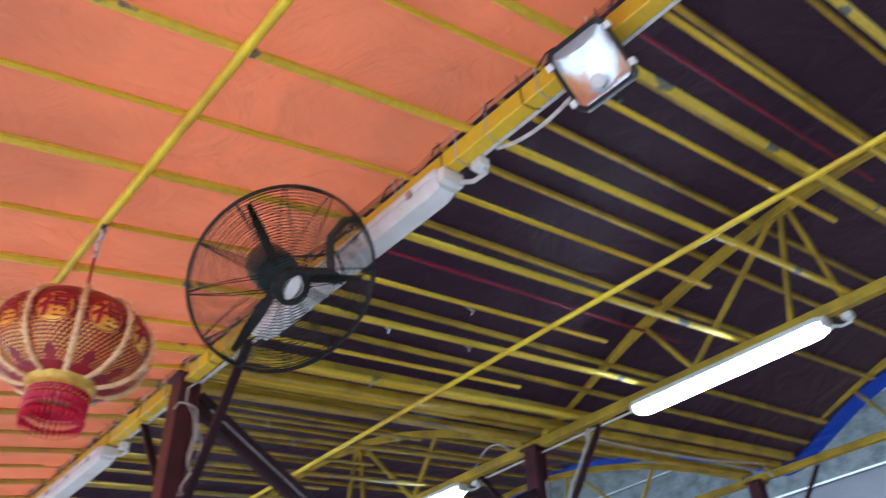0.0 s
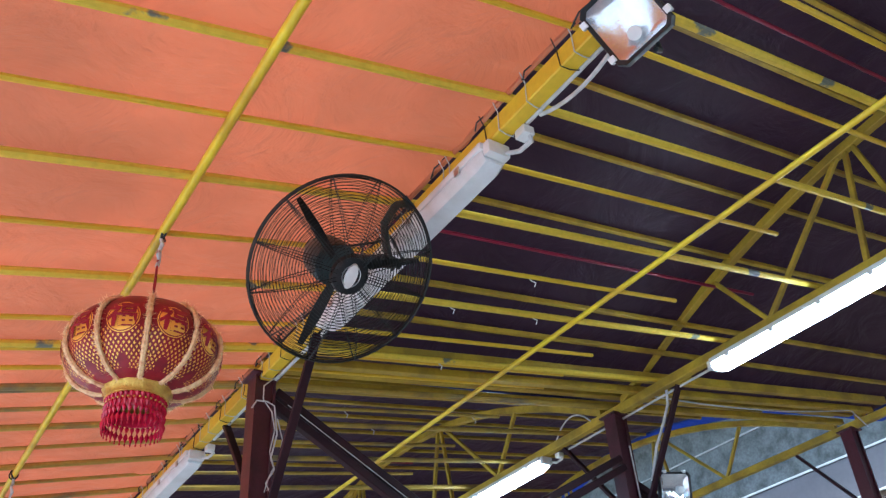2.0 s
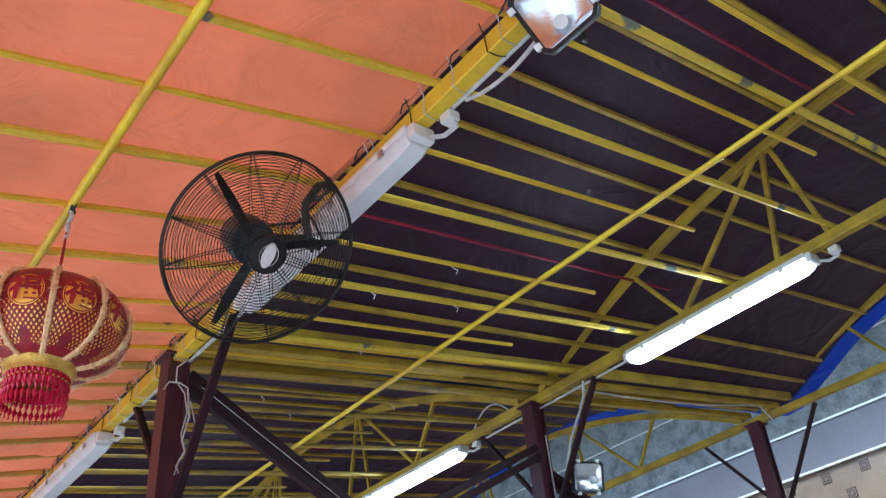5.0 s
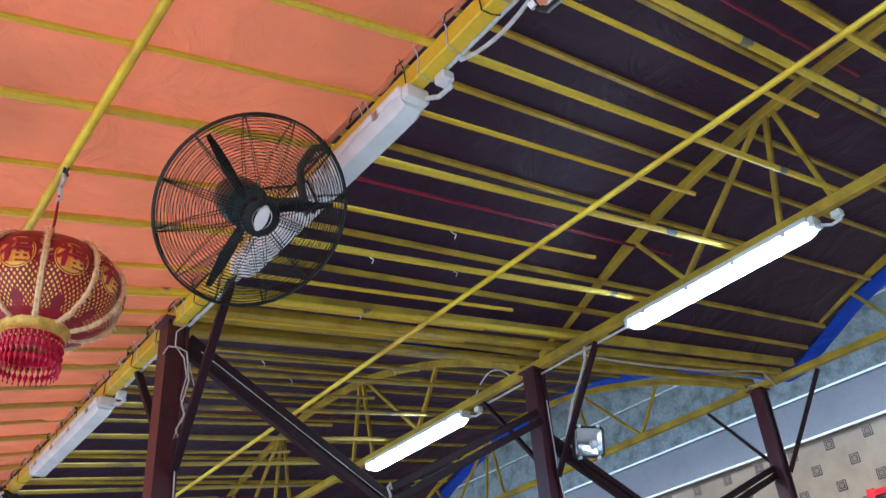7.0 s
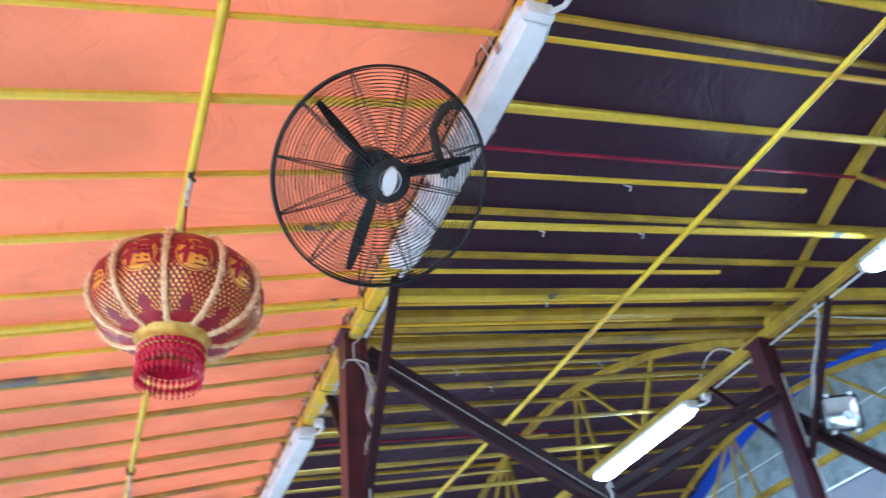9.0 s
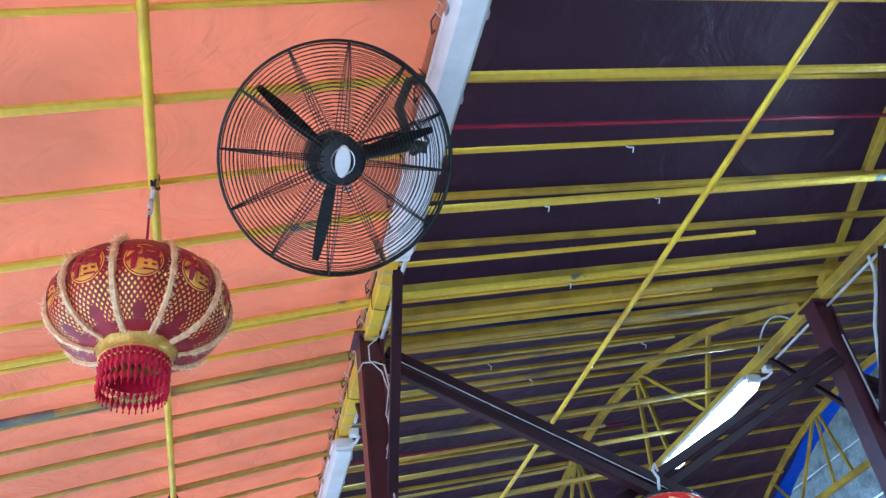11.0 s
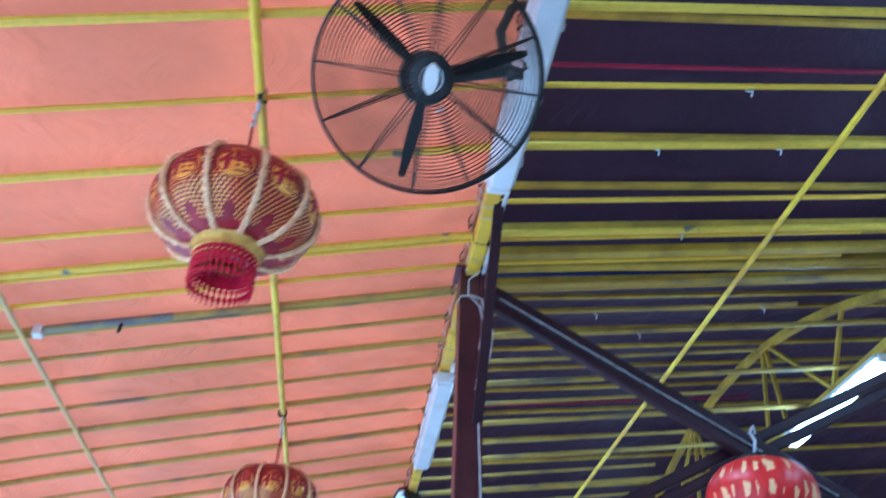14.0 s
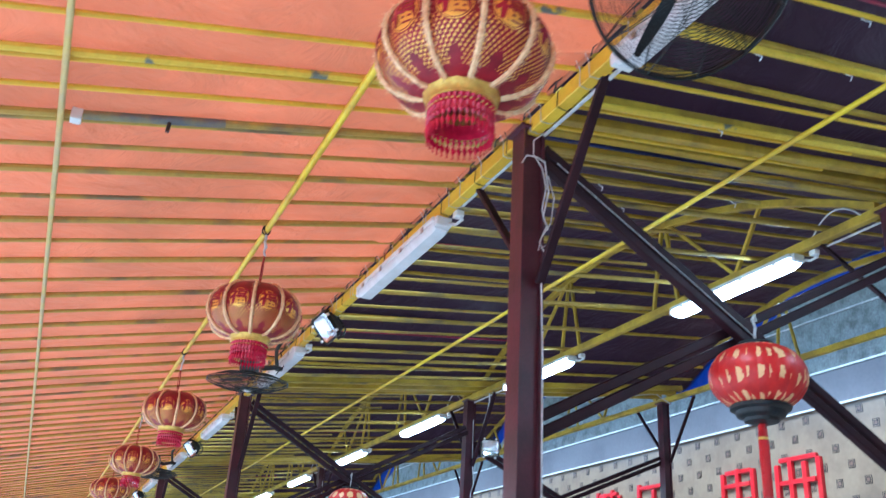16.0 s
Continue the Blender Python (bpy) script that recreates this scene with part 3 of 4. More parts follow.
# ---------- gilt lanterns ----------
def lantern_skin():
    """Red silk printed with a gilt lattice, laid out across and along each gore."""
    m = mat("printed_red_silk", (0.30, 0.004, 0.018), 0.32, second=(0.20, 0.003, 0.012), scale=20, grain=90, bump=0.1, vary=0.15)
    n, l = m.node_tree.nodes, m.node_tree.links
    b = n["Principled BSDF"]
    uv = n.new("ShaderNodeUVMap")
    sep = n.new("ShaderNodeSeparateXYZ")
    l.new(uv.outputs[0], sep.inputs[0])

    def op(kind, a, c, clamp=False):
        q = n.new("ShaderNodeMath")
        q.operation, q.use_clamp = kind, clamp
        for i, s in enumerate((a, c)):
            if s is None:
                continue
            if isinstance(s, (int, float)):
                q.inputs[i].default_value = s
            else:
                l.new(s, q.inputs[i])
        return q.outputs[0]

    U, V = sep.outputs[0], sep.outputs[1]
    p = op("ADD", op("MULTIPLY", U, 9.0), op("MULTIPLY", V, 18.0))
    q = op("SUBTRACT", op("MULTIPLY", U, 9.0), op("MULTIPLY", V, 18.0))
    cell = lambda s: op("GREATER_THAN", op("ABSOLUTE", op("SUBTRACT", op("FRACT", s, None), 0.5), None), 0.25)
    lattice = op("MAXIMUM", cell(p), cell(q))
    holes = op("SUBTRACT", 1.0, lattice)
    band = op("MULTIPLY", op("GREATER_THAN", V, 0.56), op("LESS_THAN", V, 0.90))
    du = op("SUBTRACT", U, 0.5)
    dv = op("MULTIPLY", op("SUBTRACT", V, 0.85), 1.9)
    flower = op("GREATER_THAN", op("ADD", op("MULTIPLY", du, du), op("MULTIPLY", dv, dv)), 0.022)
    dv2 = op("MULTIPLY", op("SUBTRACT", V, 0.49), 2.5)
    rr = op("ADD", op("MULTIPLY", du, du), op("MULTIPLY", dv2, dv2))
    roundel = op("LESS_THAN", rr, 0.088)
    rim = op("MULTIPLY", op("GREATER_THAN", rr, 0.100), op("LESS_THAN", rr, 0.112))
    blot = n.new("ShaderNodeTexNoise")
    blot.inputs["Scale"].default_value = 130.0
    worn = op("GREATER_THAN", blot.outputs["Fac"], 0.36)
    gold = op("MAXIMUM", op("MULTIPLY", op("MULTIPLY", holes, band), op("MULTIPLY", flower, worn)), op("MAXIMUM", roundel, rim))
    below = op("SUBTRACT", 1.0, op("MULTIPLY", op("LESS_THAN", rr, 0.125), op("GREATER_THAN", rr, 0.088)))
    fac = op("MULTIPLY", gold, op("MAXIMUM", below, rim), True)
    mix = n.new("ShaderNodeMix")
    mix.data_type = "RGBA"
    mix.inputs[7].default_value = (1.0, 0.58, 0.09, 1)
    l.new(fac, mix.inputs[0])
    l.new(b.inputs["Base Color"].links[0].from_socket, mix.inputs[6])
    l.new(mix.outputs[2], b.inputs["Base Color"])
    l.new(op("MULTIPLY", fac, 0.5), b.inputs["Metallic"])
    l.new(op("SUBTRACT", 0.42, op("MULTIPLY", fac, 0.14)), b.inputs["Roughness"])
    return m


SILK = lantern_skin()
GOLD = mat("gilt_band", (0.85, 0.60, 0.12), 0.3, 0.45, second=(0.70, 0.42, 0.08), scale=40, grain=160, bump=0.6, vary=0.2)
TRIM = mat("peach_tinsel", (0.95, 0.68, 0.36), 0.35, 0.15, second=(0.80, 0.45, 0.22), scale=60, grain=200, bump=0.5, vary=0.3)
BEAD = mat("red_beads", (0.62, 0.010, 0.055), 0.2, second=(0.50, 0.008, 0.045), scale=50, bump=0.0, coat=0.5)
CORD = mat("red_cord", (0.35, 0.012, 0.02), 0.7, scale=40, bump=0.2)
GLYPH = mat("crimson_print", (0.38, 0.008, 0.03), 0.4, scale=30, bump=0.05)


def text_mesh(word, size):
    cu = bpy.data.curves.new("word", "FONT")
    cu.body, cu.size, cu.align_x, cu.align_y, cu.extrude = word, size, "CENTER", "CENTER", 0.0008
    cu.offset = 0.0022
    ob = new("word", cu)
    bpy.context.view_layer.update()
    me = bpy.data.meshes.new_from_object(ob.evaluated_get(bpy.context.evaluated_depsgraph_get()))
    bpy.data.objects.remove(ob)
    return me


FU = text_mesh("\u798f", 0.094)
GORES = 10


def body_point(a, v, bulge=0.0):
    """Place on the lantern: a turn, v from 0 at the top to 1 at the foot."""
    e = radians(86 - 172 * v)
    r = 0.098 + (0.146 + bulge) * math.cos(e)
    return Vector((r * math.cos(a), r * math.sin(a), -0.413 + 0.138 * math.sin(e)))


def gilt_lantern():
    t = thing("lantern", (0, 0, 0), "red and gold festival lantern with beaded fringe", "lantern", "gilt lanterns")
    step = 2 * math.pi / GORES
    for g in range(GORES):
        bm = bmesh.new()
        uvl = bm.loops.layers.uv.new("UVMap")
        nu, nv = 6, 14
        grid = [[bm.verts.new(body_point(step * (g + u / nu), v / nv, 0.012 * math.sin(math.pi * u / nu) - 0.006)) for v in range(nv + 1)] for u in range(nu + 1)]
        for u in range(nu):
            for v in range(nv):
                f = bm.faces.new((grid[u][v], grid[u][v + 1], grid[u + 1][v + 1], grid[u + 1][v]))
                for lp, (i, j) in zip(f.loops, ((u, v), (u, v + 1), (u + 1, v + 1), (u + 1, v))):
                    lp[uvl].uv = (i / nu, j / nv)
        panel = part("panel", bm, SILK, t)
        a = step * (g + 0.5)
        bm = bmesh.new()
        bm.from_mesh(FU)
        for v in bm.verts:
            turn = v.co.x / 0.246
            v.co = body_point(a + turn, 0.49 - v.co.y / 0.42, 0.012 * math.sin(math.pi * (0.5 + turn / step)) - 0.0035 + v.co.z)
        part("character", bm, GLYPH, panel, smooth=False)
        bm = bmesh.new()
        rng = random.Random(g)
        pts = [body_point(step * g, v / 40, 0.006) for v in range(41)]
        sweep(bm, pts, [0.007 + 0.0035 * rng.random() for _ in pts], 6)
        for _ in range(420):
            p = body_point(step * g, rng.random(), 0.008)
            d = Vector((rng.uniform(-1, 1), rng.uniform(-1, 1), rng.uniform(-1, 1))).normalized()
            s = d.cross(Vector((0, 0, 1))) * 0.0022
            vs = [bm.verts.new(q) for q in (p + s, p - s, p + d * rng.uniform(0.014, 0.030))]
            bm.faces.new(vs)
        part("tinsel_rib", bm, TRIM, t, "fuzzy peach tinsel rib")
    bm = bmesh.new()
    lathe(bm, [(0.0, -0.270), (0.09, -0.272), (0.104, -0.276), (0.106, -0.286), (0.09, -0.290), (0.0, -0.290)], 30)
    part("top_disc", bm, GOLD, t)
    bm = bmesh.new()
    n = 60
    prof = [(0.113, -0.540, 0.010), (0.110, -0.548, 0.005), (0.102, -0.560, 0), (0.098, -0.574, 0), (0.099, -0.584, 0), (0.092, -0.586, 0), (0.092, -0.545, 0)]
    rings = [[bm.verts.new(((r + w * math.sin(15 * 2 * math.pi * k / n)) * math.cos(2 * math.pi * k / n), (r + w * math.sin(15 * 2 * math.pi * k / n)) * math.sin(2 * math.pi * k / n), z + 0.5 * w * math.sin(15 * 2 * math.pi * k / n))) for k in range(n)] for r, z, w in prof]
    for p, q in zip(rings, rings[1:]):
        for k in range(n):
            bm.faces.new((p[k], p[k - 1], q[k - 1], q[k]))
    part("gilt_collar", bm, GOLD, t, "scalloped gold foil collar")
    bm = bmesh.new()
    rng = random.Random(5)
    for k in range(34):
        a = 2 * math.pi * k / 34
        cx, cy = 0.090 * math.cos(a), 0.090 * math.sin(a)
        z = -0.580
        for j, (r, h) in enumerate(((0.0078, 0.022), (0.0078, 0.026), (0.0078, 0.026), (0.0082, 0.032))):
            lathe(bm, [(0.0015, 0), (r, -h * 0.45), (0.0015, -h)], 5, Matrix.Translation((cx, cy, z)))
            z -= h
        lathe(bm, [(0.001, 0), (0.003, -0.006), (0.0, -0.012)], 4, Matrix.Translation((cx, cy, z)))
    part("bead_fringe", bm, BEAD, t, "fringe of red pointed beads")["kind"] = "stuff"
    bm = bmesh.new()
    lathe(bm, [(0.087, -0.584), (0.089, -0.600), (0.0885, -0.628), (0.086, -0.634), (0.084, -0.628), (0.084, -0.586)], 34)
    part("fringe_band", bm, BEAD, t)
    bm = bmesh.new()
    for k in range(34):
        a = 2 * math.pi * (k + 0.5) / 34
        lathe(bm, [(0.0, 0.004), (0.004, 0), (0.0, -0.004)], 5, Matrix.Translation((0.093 * math.cos(a), 0.093 * math.sin(a), -0.604)))
    part("gold_beads", bm, GOLD, t)["kind"] = "stuff"
    bm = bmesh.new()
    sweep(bm, [(0.012, 0, -0.10), (0.004, 0, -0.19), (0.0, 0, -0.320)], 0.0035, 6)
    sweep(bm, [(0.012, 0, -0.10), (0.02, 0.004, -0.19), (0.010, 0, -0.320)], 0.003, 6)
    part("cord", bm, CORD, t)
    bm = bmesh.new()
    sweep(bm, [(0.0, 0, 0.0), (0.010, 0.006, -0.03), (-0.004, 0, -0.05), (0.012, 0, -0.075), (0.006, 0.004, -0.10), (0.014, 0, -0.125)], [0.006, 0.008, 0.007, 0.009, 0.006, 0.008], 7)
    part("knot", bm, CABLE, t, "white knotted hanging string")
    bm = bmesh.new()
    sweep(bm, [(0.024 * math.cos(2 * math.pi * k / 14), 0.004 * math.sin(6 * k), 0.020 + 0.024 * math.sin(2 * math.pi * k / 14)) for k in range(14)], 0.005, 6, True)
    sweep(bm, [(0.024 * math.cos(2 * math.pi * k / 14), 0.010 + 0.004 * math.sin(5 * k), 0.018 + 0.025 * math.sin(2 * math.pi * k / 14)) for k in range(14)], 0.004, 6, True)
    part("pole_tie", bm, BLACK, t, "black tie round the pole")
    small = Matrix.Translation((0, 0, -0.318)) @ Matrix.Scale(0.955, 4) @ Matrix.Translation((0, 0, 0.275))
    for o in t.children_recursive:
        if o.name.split(".")[0] not in ("cord", "knot", "pole_tie"):
            o.data.transform(small)
    return t


lantern = gilt_lantern()
LX, LZ = -0.845, can(-0.845) - 0.053
lantern.matrix_world = pose(LX, 2.605, LZ, 0, 0, 256.8)
for k, y in enumerate((5.07, 7.70, 10.35, 13.0, 15.7, 18.4)):
    copy_thing(lantern, pose(LX, y, LZ, 0, 0, 40 + 83 * k))

# ---------- red silk lanterns at the crossings ----------
def blossom_skin():
    m = mat("red_lantern_silk", (0.62, 0.022, 0.018), 0.4, second=(0.50, 0.015, 0.015), scale=12, grain=60, bump=0.1)
    n, l = m.node_tree.nodes, m.node_tree.links
    b = n["Principled BSDF"]
    uv = n.new("ShaderNodeUVMap")
    vo = n.new("ShaderNodeTexVoronoi")
    vo.inputs["Scale"].default_value = 1.0
    mp = n.new("ShaderNodeMapping")
    mp.inputs["Scale"].default_value = (1.0, 3.6, 1.0)
    l.new(uv.outputs[0], mp.inputs[0])
    l.new(mp.outputs[0], vo.inputs[0])
    vo.inputs["Randomness"].default_value = 0.25
    nz = n.new("ShaderNodeTexNoise")
    nz.inputs["Scale"].default_value = 5.0
    l.new(mp.outputs[0], nz.inputs[0])
    add = n.new("ShaderNodeMath")
    add.operation = "MULTIPLY_ADD"
    add.inputs[1].default_value = 0.30
    l.new(nz.outputs["Fac"], add.inputs[0])
    l.new(vo.outputs["Distance"], add.inputs[2])
    less = n.new("ShaderNodeMath")
    less.operation = "LESS_THAN"
    less.inputs[1].default_value = 0.50
    l.new(add.outputs[0], less.inputs[0])
    mix = n.new("ShaderNodeMix")
    mix.data_type = "RGBA"
    mix.inputs[7].default_value = (0.85, 0.52, 0.24, 1)
    l.new(less.outputs[0], mix.inputs[0])
    l.new(b.inputs["Base Color"].links[0].from_socket, mix.inputs[6])
    l.new(mix.outputs[2], b.inputs["Base Color"])
    return m


BLOSSOM = blossom_skin()


def red_lantern():
    t = thing("lantern", (0, 0, 0), "round red silk lantern with pale blossoms and a red tassel", "lantern", "red lanterns")
    n = 14
    for g in range(n):
        bm = bmesh.new()
        uvl = bm.loops.layers.uv.new("UVMap")
        nu, nv = 4, 12
        def pt(u, v):
            a = 2 * math.pi * (g + u / nu) / n
            e = radians(80 - 160 * v / nv)
            r = 0.055 + 0.175 * math.cos(e) + 0.006 * math.sin(math.pi * u / nu)
            return (r * math.cos(a), r * math.sin(a), -0.285 + 0.158 * math.sin(e))
        grid = [[bm.verts.new(pt(u, v)) for v in range(nv + 1)] for u in range(nu + 1)]
        for u in range(nu):
            for v in range(nv):
                f = bm.faces.new((grid[u][v], grid[u][v + 1], grid[u + 1][v + 1], grid[u + 1][v]))
                for lp, (i, j) in zip(f.loops, ((u, v), (u, v + 1), (u + 1, v + 1), (u + 1, v))):
                    lp[uvl].uv = (g + i / nu, j / nv)
        part("gore", bm, BLOSSOM, t)
    bm = bmesh.new()
    lathe(bm, [(0.0, -0.105), (0.085, -0.108), (0.092, -0.118), (0.088, -0.134), (0.0, -0.136)], 28)
    part("top_cap", bm, BLACK, t)
    bm = bmesh.new()
    lathe(bm, [(0.0, -0.424), (0.132, -0.422), (0.146, -0.432), (0.144, -0.446), (0.122, -0.456), (0.118, -0.472), (0.112, -0.480), (0.086, -0.490), (0.080, -0.505), (0.058, -0.512), (0.0, -0.514)], 28)
    part("foot_cap", bm, BLACK, t, "black stepped foot cap")
    bm = bmesh.new()
    for k in range(16):
        a = 2 * math.pi * k / 16
        sweep(bm, [(0.016 * math.cos(a), 0.016 * math.sin(a), -0.53), (0.021 * math.cos(a), 0.021 * math.sin(a), -0.62), (0.019 * math.cos(a), 0.019 * math.sin(a), -0.86)], 0.004, 5)
    lathe(bm, [(0.004, -0.505), (0.020, -0.518), (0.022, -0.545), (0.014, -0.556)], 14)
    part("tassel", bm, RED, t, "long red tassel")
    bm = bmesh.new()
    lathe(bm, [(0.019, -0.575), (0.024, -0.580), (0.024, -0.590), (0.019, -0.595)], 14)
    part("tassel_band", bm, GOLD, t)
    bm = bmesh.new()
    sweep(bm, [(0.0, 0, -0.11), (0.004, 0, -0.06), (0.014, 0, -0.02), (-0.006, 0, 0.02), (0.014, 0, 0.05), (0.024, 0.0, 0.015)], [0.006, 0.007, 0.006, 0.007, 0.006, 0.004], 7)
    part("hanger", bm, CABLE, t, "knotted white hanging string")
    return t


rl = red_lantern()
rl.matrix_world = pose(1.15, 3.70, 2.845) @ Matrix.Scale(0.9, 4)
for k, c in enumerate(COLS[2:-1]):
    copy_thing(rl, pose(1.15, c - 0.06, 2.845, 0, 0, 30 * k + 17))

# ---------- rolled clear blind on the open side ----------
blind = thing("rolled_blind", (-2.40, 2.0, 2.84), "rolled up clear plastic blind tied under the canopy edge", "blind")
bm = bmesh.new()
ys = [3.24 + 0.055 * k for k in range(0, 360)]
n = 14
rings = []
for i, y in enumerate(ys):
    tie = abs(((y - 3.9) % 1.35) - 0.675) / 0.675
    r = 0.052 + 0.020 * (1 - tie ** 6) + 0.010 * noise.noise((0, y * 1.6, 1))
    cx = -2.42 + 0.018 * noise.noise((3, y * 0.8, 1))
    cz = can(-2.40) - 0.20 + 0.016 * noise.noise((7, y * 0.9, 2))
    tw = y * 1.3
    crumple = lambda a: r * (1 + 0.15 * math.sin(3 * a + tw * 2.2) + 0.34 * noise.noise((2.2 * math.cos(a), y * 4.0, 2.2 * math.sin(a))))
    rings.append([bm.verts.new((cx + crumple(a) * math.cos(a), y, cz + crumple(a) * math.sin(a))) for a in [2 * math.pi * k / n for k in range(n)]])
for p, q in zip(rings, rings[1:]):
    for k in range(n):
        bm.faces.new((p[k], p[k - 1], q[k - 1], q[k]))
bm.faces.new(rings[0])
bm.faces.new(rings[-1])
part("roll", bm, CLEAR, blind)
for k in range(14):
    y = 3.62 + 1.35 * k
    bm = bmesh.new()
    cz = can(-2.40) - 0.20
    sweep(bm, [(-2.40 + 0.062 * math.cos(a), y + 0.012 * math.sin(2 * a), cz + 0.064 * math.sin(a)) for a in [2 * math.pi * j / 18 for j in range(18)]], 0.007, 6, True)
    sweep(bm, [(-2.40, y, cz - 0.06), (-2.37, y - 0.02, cz - 0.11), (-2.375, y - 0.04, cz - 0.15)], 0.006, 5)
    sweep(bm, [(-2.40, y, cz + 0.06), (-2.39, y, cz + 0.19)], 0.003, 5)
    part("strap", bm, BLACK, blind, "dark tie strap")

# ---------- cables and ties ----------
for k in range(66):
    y = 0.62 + 0.135 * k + 0.05 * math.sin(k * 2.7)
    bm = bmesh.new()
    s = 0.02 * math.sin(k * 1.9)
    a, b, zl, zh = -0.032, 0.031, 3.499, 3.585
    sweep(bm, [(-0.058, y - 0.01, zh + 0.018), (a, y, zh - 0.01), (a - 0.001, y + s * 0.3, zl), (0.0, y + s * 0.6, zl - 0.004), (b, y + s, zl + 0.002), (b, y + s, zh)], 0.0021, 5)
    part("lacing_tie", bm, CABLE if k % 3 else BLACK, beam, "thin tie that laces the canopy to the beam")
for k in range(34):
    y = 0.7 + 0.27 * k
    bm = bmesh.new()
    rng = random.Random(k)
    sweep(bm, [(-0.045, y, 3.60), (-0.062, y + 0.02, 3.580), (-0.055, y + 0.03 + 0.04 * rng.random(), 3.562), (-0.040, y + 0.06, 3.59)], 0.003, 5)
    part("lacing_knot", bm, BLACK, beam, "dark knot on the canopy hem")
bm = bmesh.new()
sweep(bm, [(-0.038, y, 3.596 + 0.004 * math.sin(y * 9)) for y in [Y0 + 0.1 * k for k in range(int((Y1 - Y0) * 10))]], 0.010, 6)
solid("hem_rope", bm, ORANGE, "orange rolled hem of the canopy along the beam", "hem")


def cable(name, pts, r, label, material=CABLE):
    bm = bmesh.new()
    sweep(bm, pts, r, 7)
    return solid(name, bm, material, label, "cable", "cables")


cable("conduit", [(0.037, -2.0, 3.509), (0.037, 1.66, 3.509)], 0.008, "straight white plastic conduit along the beam")
cable("conduit", [(0.048, 3.06, 3.503), (0.046, 3.70, 3.506)], 0.009, "straight white plastic conduit along the beam")
for c in COLS[1:-1]:
    cable("conduit", [(0.037, c + 0.1, 3.509), (0.037, c + 0.75, 3.509)], 0.009, "straight white plastic conduit along the beam")
    cable("conduit", [(X2 + 0.035, c - 0.75, beam_z(X2) - 0.045), (X2 + 0.04, c + 0.75, beam_z(X2) - 0.045)], 0.008, "white conduit along the second beam")
cable("flex_cable", arc((0.02, 1.18, 3.47), (0.045, 1.60, 3.50), 0.05), 0.007, "grey flexible lamp cable sagging below the beam")
cx, cy = 0.0, 3.70
cable("cord", [(0.03, 3.68, 3.50), (-0.02, 3.68, 3.45), (-0.02, 3.68, 3.38), (0.03, 3.69, 3.33), (0.05, 3.69, 3.24), (0.03, 3.69, 3.13), (0.055, 3.69, 3.06), (0.02, 3.69, 2.98), (0.05, 3.69, 2.93), (0.03, 3.69, 2.86), (0.045, 3.695, 2.5), (0.05, 3.695, 1.6), (0.05, 3.695, 1.1)], 0.0034, "white cord looped and dropped down the column")
cable("cord", [(-0.07, 3.69, 3.33), (-0.05, 3.685, 3.37), (0.0, 3.685, 3.375), (0.04, 3.685, 3.36), (0.06, 3.685, 3.22), (0.035, 3.685, 3.10), (0.06, 3.685, 3.04)], 0.004, "white plastic strip tied round the column head")
cable("cord", [(0.06, 3.69, 3.30), (0.09, 3.69, 3.20), (0.075, 3.69, 3.08), (0.03, 3.69, 3.0), (0.015, 3.69, 2.94), (0.05, 3.69, 2.97)], 0.003, "thin white cord hanging in loops")
# White strand that draws the bright highlight between the two brace angles.
cable("cord", [(x, 3.708 + 0.053 * x, 3.393 - 0.5265 * (x - 0.12)) for x in [0.12 + 0.28 * k for k in range(6)]], 0.0022, "thin white strand standing in for the highlight in the brace gap")
for c in [q + SKEW for q in COLS[1:-1]]:
    z2 = beam_z(X2)
    cable("cord", [(X2, c - 0.48, z2 - 0.04), (X2 + 0.02, c - 0.45, z2 - 0.12), (X2 + 0.05, c - 0.36, z2 - 0.20), (X2 + 0.06, c - 0.25, z2 - 0.32), (X2 + 0.08, c - 0.14, z2 - 0.50)], 0.009, "grey flexible cable from the beam to a floodlight")
    cable("cord", arc((X2 - 0.03, c + 0.20, z2 + 0.02), (X2 - 0.02, c + 0.62, z2 - 0.02), -0.13, 12), 0.006, "white cord looped over the second beam")
    cable("cord", [(X2 + 0.02, c - 0.065, z2 - 0.25), (X2 + 0.03, c - 0.065, z2 - 0.7), (X2 + 0.05, c - 0.07, z2 - 0.95), (X2 + 0.02, c - 0.07, z2 - 1.05), (X2 + 0.04, c - 0.07, z2 - 1.6)], 0.005, "white cord down the second column")
    cable("cord", arc((X2 + 0.1, c - 0.25, z2 + 0.04), (X3 - 0.3, c - 0.25, beam_z(X3) + 0.0), 0.05, 14) + [Vector((X3 - 0.05, c - 0.2, beam_z(X3) - 0.07))], 0.006, "thin white cable slung under the valley beam")
for y, xs in ((2.970, (0.6, 1.1)), (2.649, (0.84,)), (3.545, (0.9,)), (4.240, (0.7, 1.6)), (4.472, (1.0,))):
    for x in xs:
        bm = bmesh.new()
        z = can(x)
        yy = y
        sweep(bm, [(x, yy + 0.01, z + 0.019), (x + 0.002, yy + 0.02, z), (x + 0.004, yy + 0.005, z - 0.020), (x + 0.008, yy - 0.012, z - 0.035), (x + 0.004, yy - 0.004, z - 0.055)], 0.003, 5)
        solid("wire_tie", bm, CABLE, "short pale wire tie round a purlin", "tie", "wire ties")

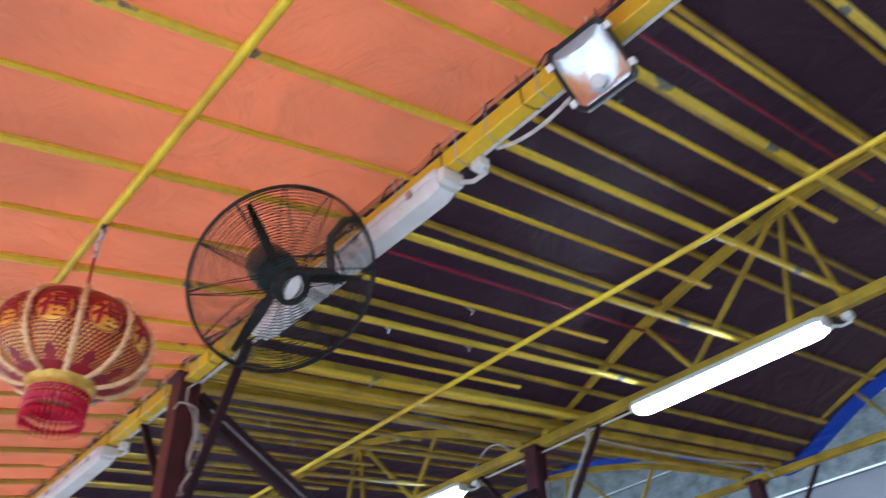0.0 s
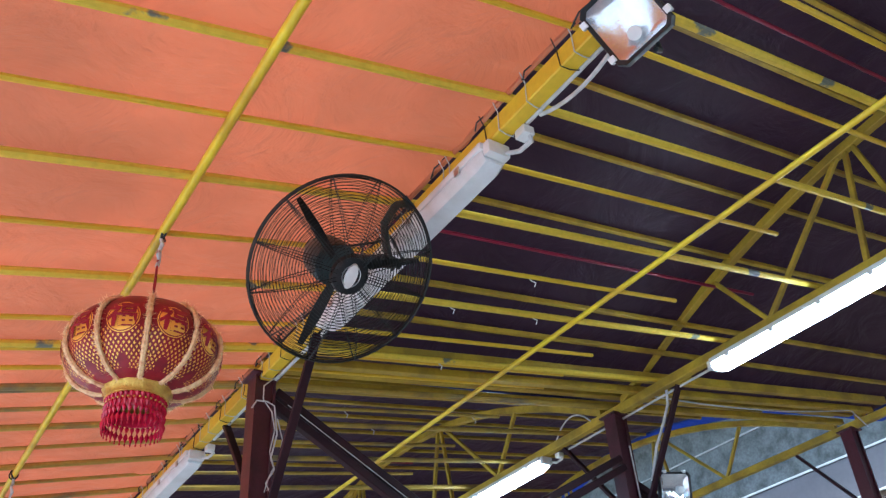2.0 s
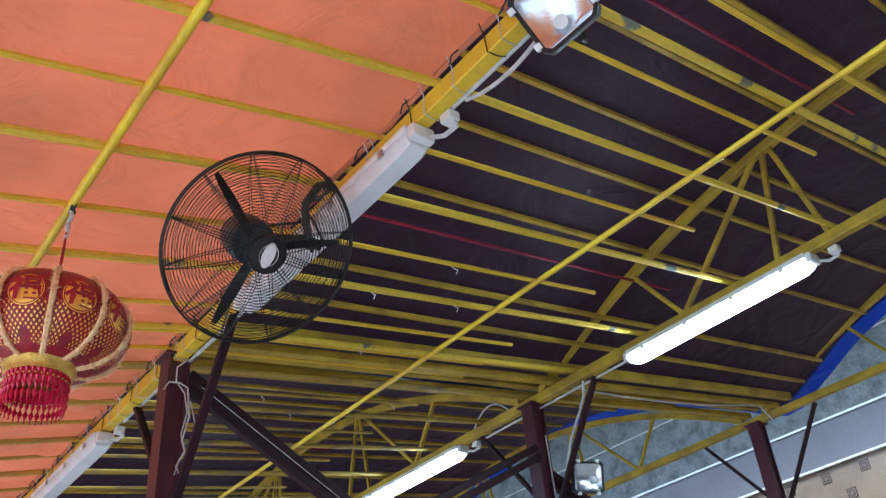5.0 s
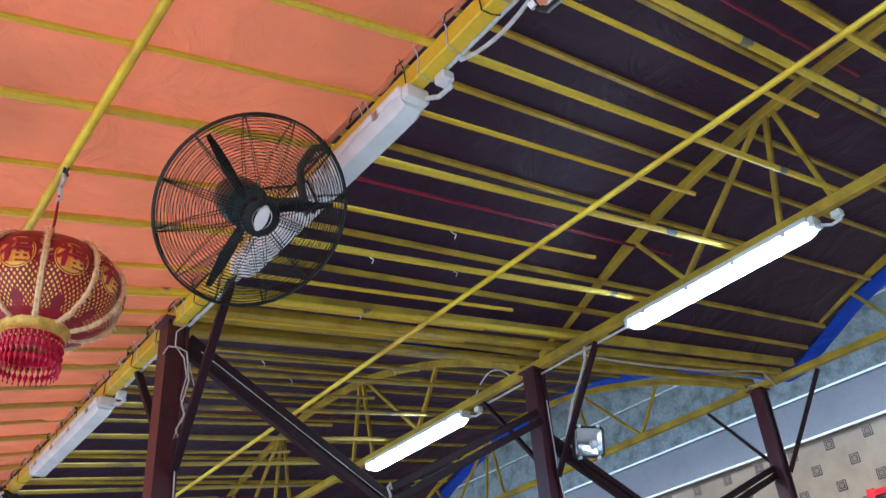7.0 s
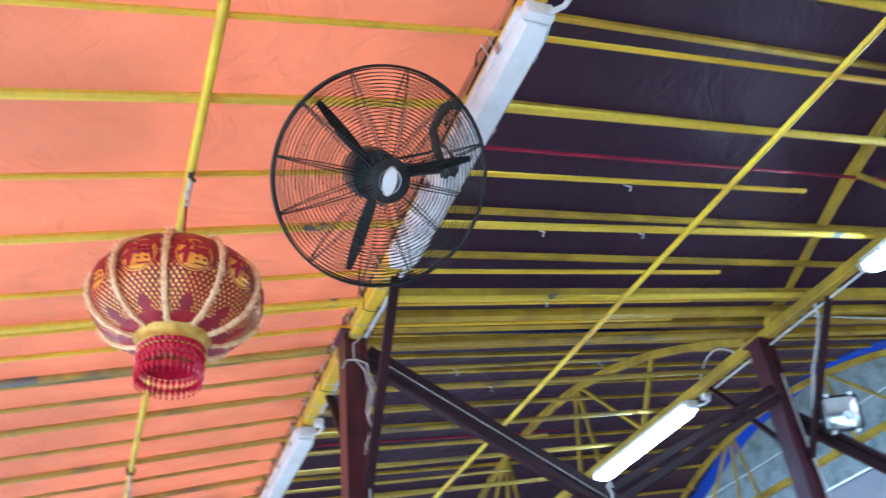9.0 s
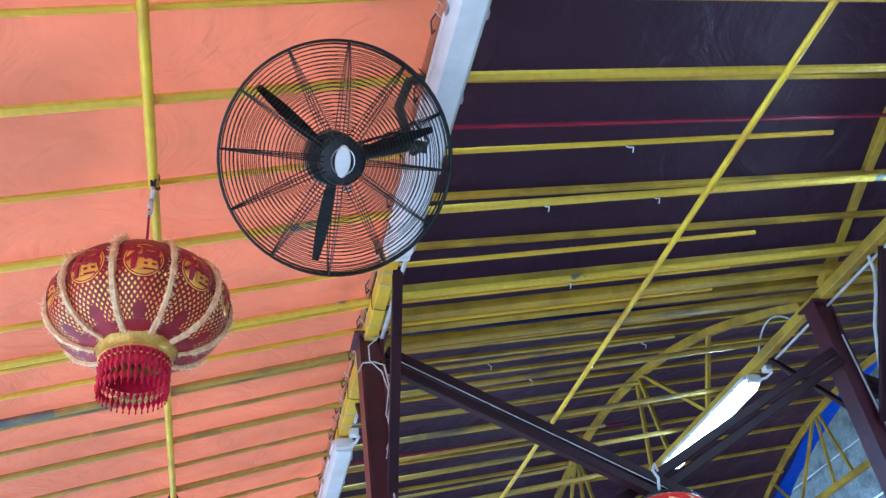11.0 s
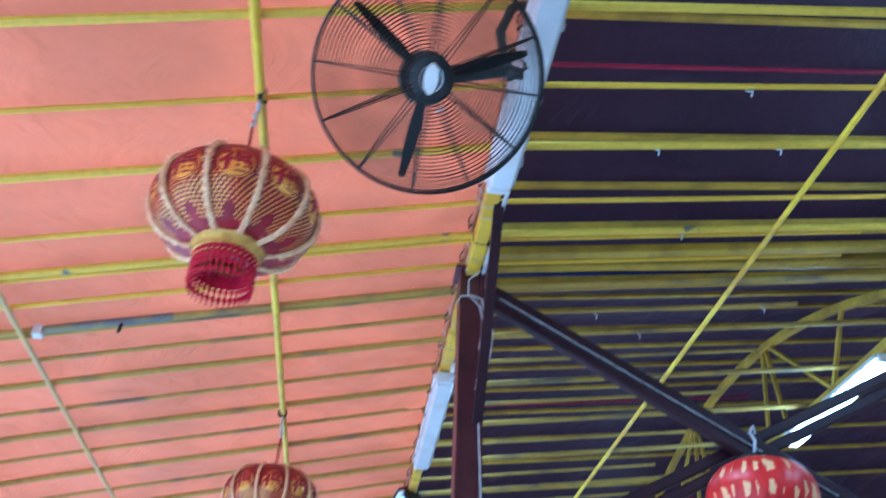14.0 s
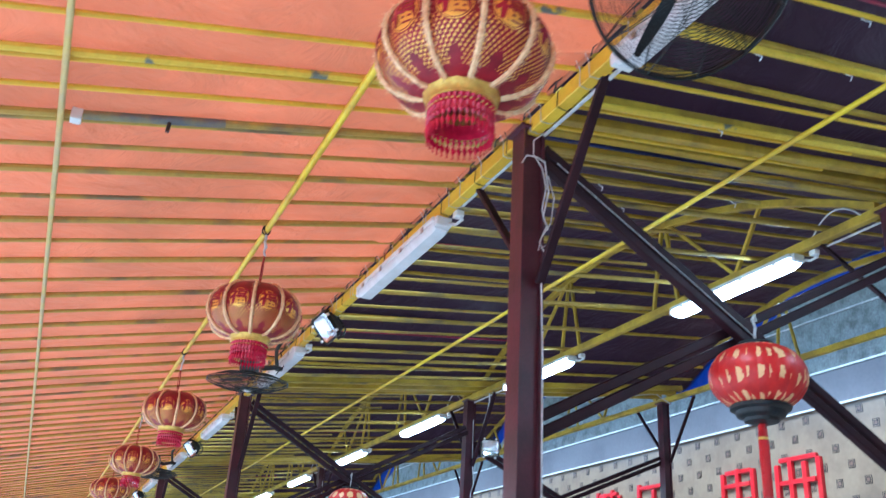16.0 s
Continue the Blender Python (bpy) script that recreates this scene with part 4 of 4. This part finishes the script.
# ---------- wall finish ----------
for z, dy, lab in ((4.41, 0.03, "white cornice strip over the tiles"), (4.87, 0.02, "white edge strip on the plaster band")):
    bm = bmesh.new()
    box(bm, (XW - 0.02 - dy, Y0 - 0.6, z - 0.012), (XW - 0.023, Y1 + 0.6, z + 0.012), 0.003)
    solid("trim_strip", bm, WHITE, lab, "trim", kind="structure")
bm = bmesh.new()
sweep(bm, [(XW + 0.035, Y0, 5.62), (XW + 0.035, Y1, 5.62)], 0.012, 7)
solid("conduit", bm, CABLE, "white conduit on the rendered wall", "conduit")
bm = cloth("side_cloth", X3 + 0.10, X3 + 0.30, Y0, Y1, lambda x, y: vault(X3, y) + 0.04 - (x - X3 - 0.1) * 0.10 + 0.02 * noise.noise((x * 4, y * 2.5, 8)), 4, 200, BLUE)
solid("side_cloth", bm, BLUE, "loose blue tarpaulin edge along the roof arches", "tarpaulin", kind="structure")
# Unseen slab, added to block sky light that falls on the east wall.
bm = bmesh.new()
box(bm, (XW - 1.75, Y0 - 0.6, 6.4), (XW + 0.3, Y1 + 0.6, 6.55))
solid("eave_slab", bm, CONCRETE, "unseen grey slab added to keep sky light off the wall", "eave", kind="structure", smooth=False)

def wall_letter(y, half, low, top, posts, rails, seed):
    """A raised sign character of upright and level strokes, half its width to each side of y."""
    t = thing("wall_letter", (XW - 0.03, y, low), "thick red acrylic sign letter on the tiles", "sign letter", "sign letters")
    rng = random.Random(seed)
    for j in range(posts):
        bm = bmesh.new()
        yy = y - half + 0.04 + (2 * half - 0.08) * (j / (posts - 1) if posts > 1 else 0.5)
        box(bm, (XW - 0.06, yy - 0.036, low + 0.25 * (top - low) * rng.random()), (XW - 0.004, yy + 0.036, top - 0.16 * (top - low) * rng.random()), 0.006)
        part("stroke", bm, RED, t)
    for j in range(rails):
        bm = bmesh.new()
        zz = low + (top - low) * (0.12 + 0.74 * j / max(1, rails - 1)) + 0.05 * rng.random()
        box(bm, (XW - 0.058, y - half * rng.uniform(0.7, 1.0), zz - 0.030), (XW - 0.006, y + half * rng.uniform(0.7, 1.0), zz + 0.030), 0.006)
        part("stroke", bm, RED, t)
    return t


for k, (y, half, posts, rails) in enumerate(((5.27, 0.05, 1, 0), (4.67, 0.05, 1, 0), (4.12, 0.20, 2, 2))):
    wall_letter(y, half, 3.25, 3.76, posts, rails, k)
for k, (y, half, posts, rails) in enumerate(((9.50, 0.40, 4, 3), (10.62, 0.34, 3, 4), (12.55, 0.42, 3, 3), (13.80, 0.36, 4, 2))):
    wall_letter(y, half, 3.10, 3.90, posts, rails, 20 + k)

# ---------- tiles with framed squares ----------
def motif_mesh():
    bm = bmesh.new()
    def slab(half, x0, x1, mi):
        r = bmesh.ops.create_cube(bm, size=1.0, matrix=Matrix.Translation(((x0 + x1) / 2, 0, 0)) @ Matrix.Diagonal((abs(x1 - x0), 2 * half, 2 * half, 1)))
        for f in {f for v in r["verts"] for f in v.link_faces}:
            f.material_index = mi
    slab(0.052, 0, -0.003, 0)
    slab(0.041, -0.003, -0.0045, 1)
    slab(0.033, -0.0045, -0.006, 0)
    slab(0.022, -0.006, -0.0075, 2)
    me = bpy.data.meshes.new("tile_motif")
    bm.to_mesh(me)
    bm.free()
    for m in (TILEDARK, TILE, TILEMID):
        me.materials.append(m)
    return me


MOTIF = motif_mesh()
for r in range(6):
    z = 4.303 - 0.215 * r
    for k in range(46):
        y = 2.40 + 0.432 * k + (0.216 if r % 2 else 0)
        ob = new("tile_motif", MOTIF)
        ob.parent = wall_tiled
        ob.location = (XW - 0.001, y, z)
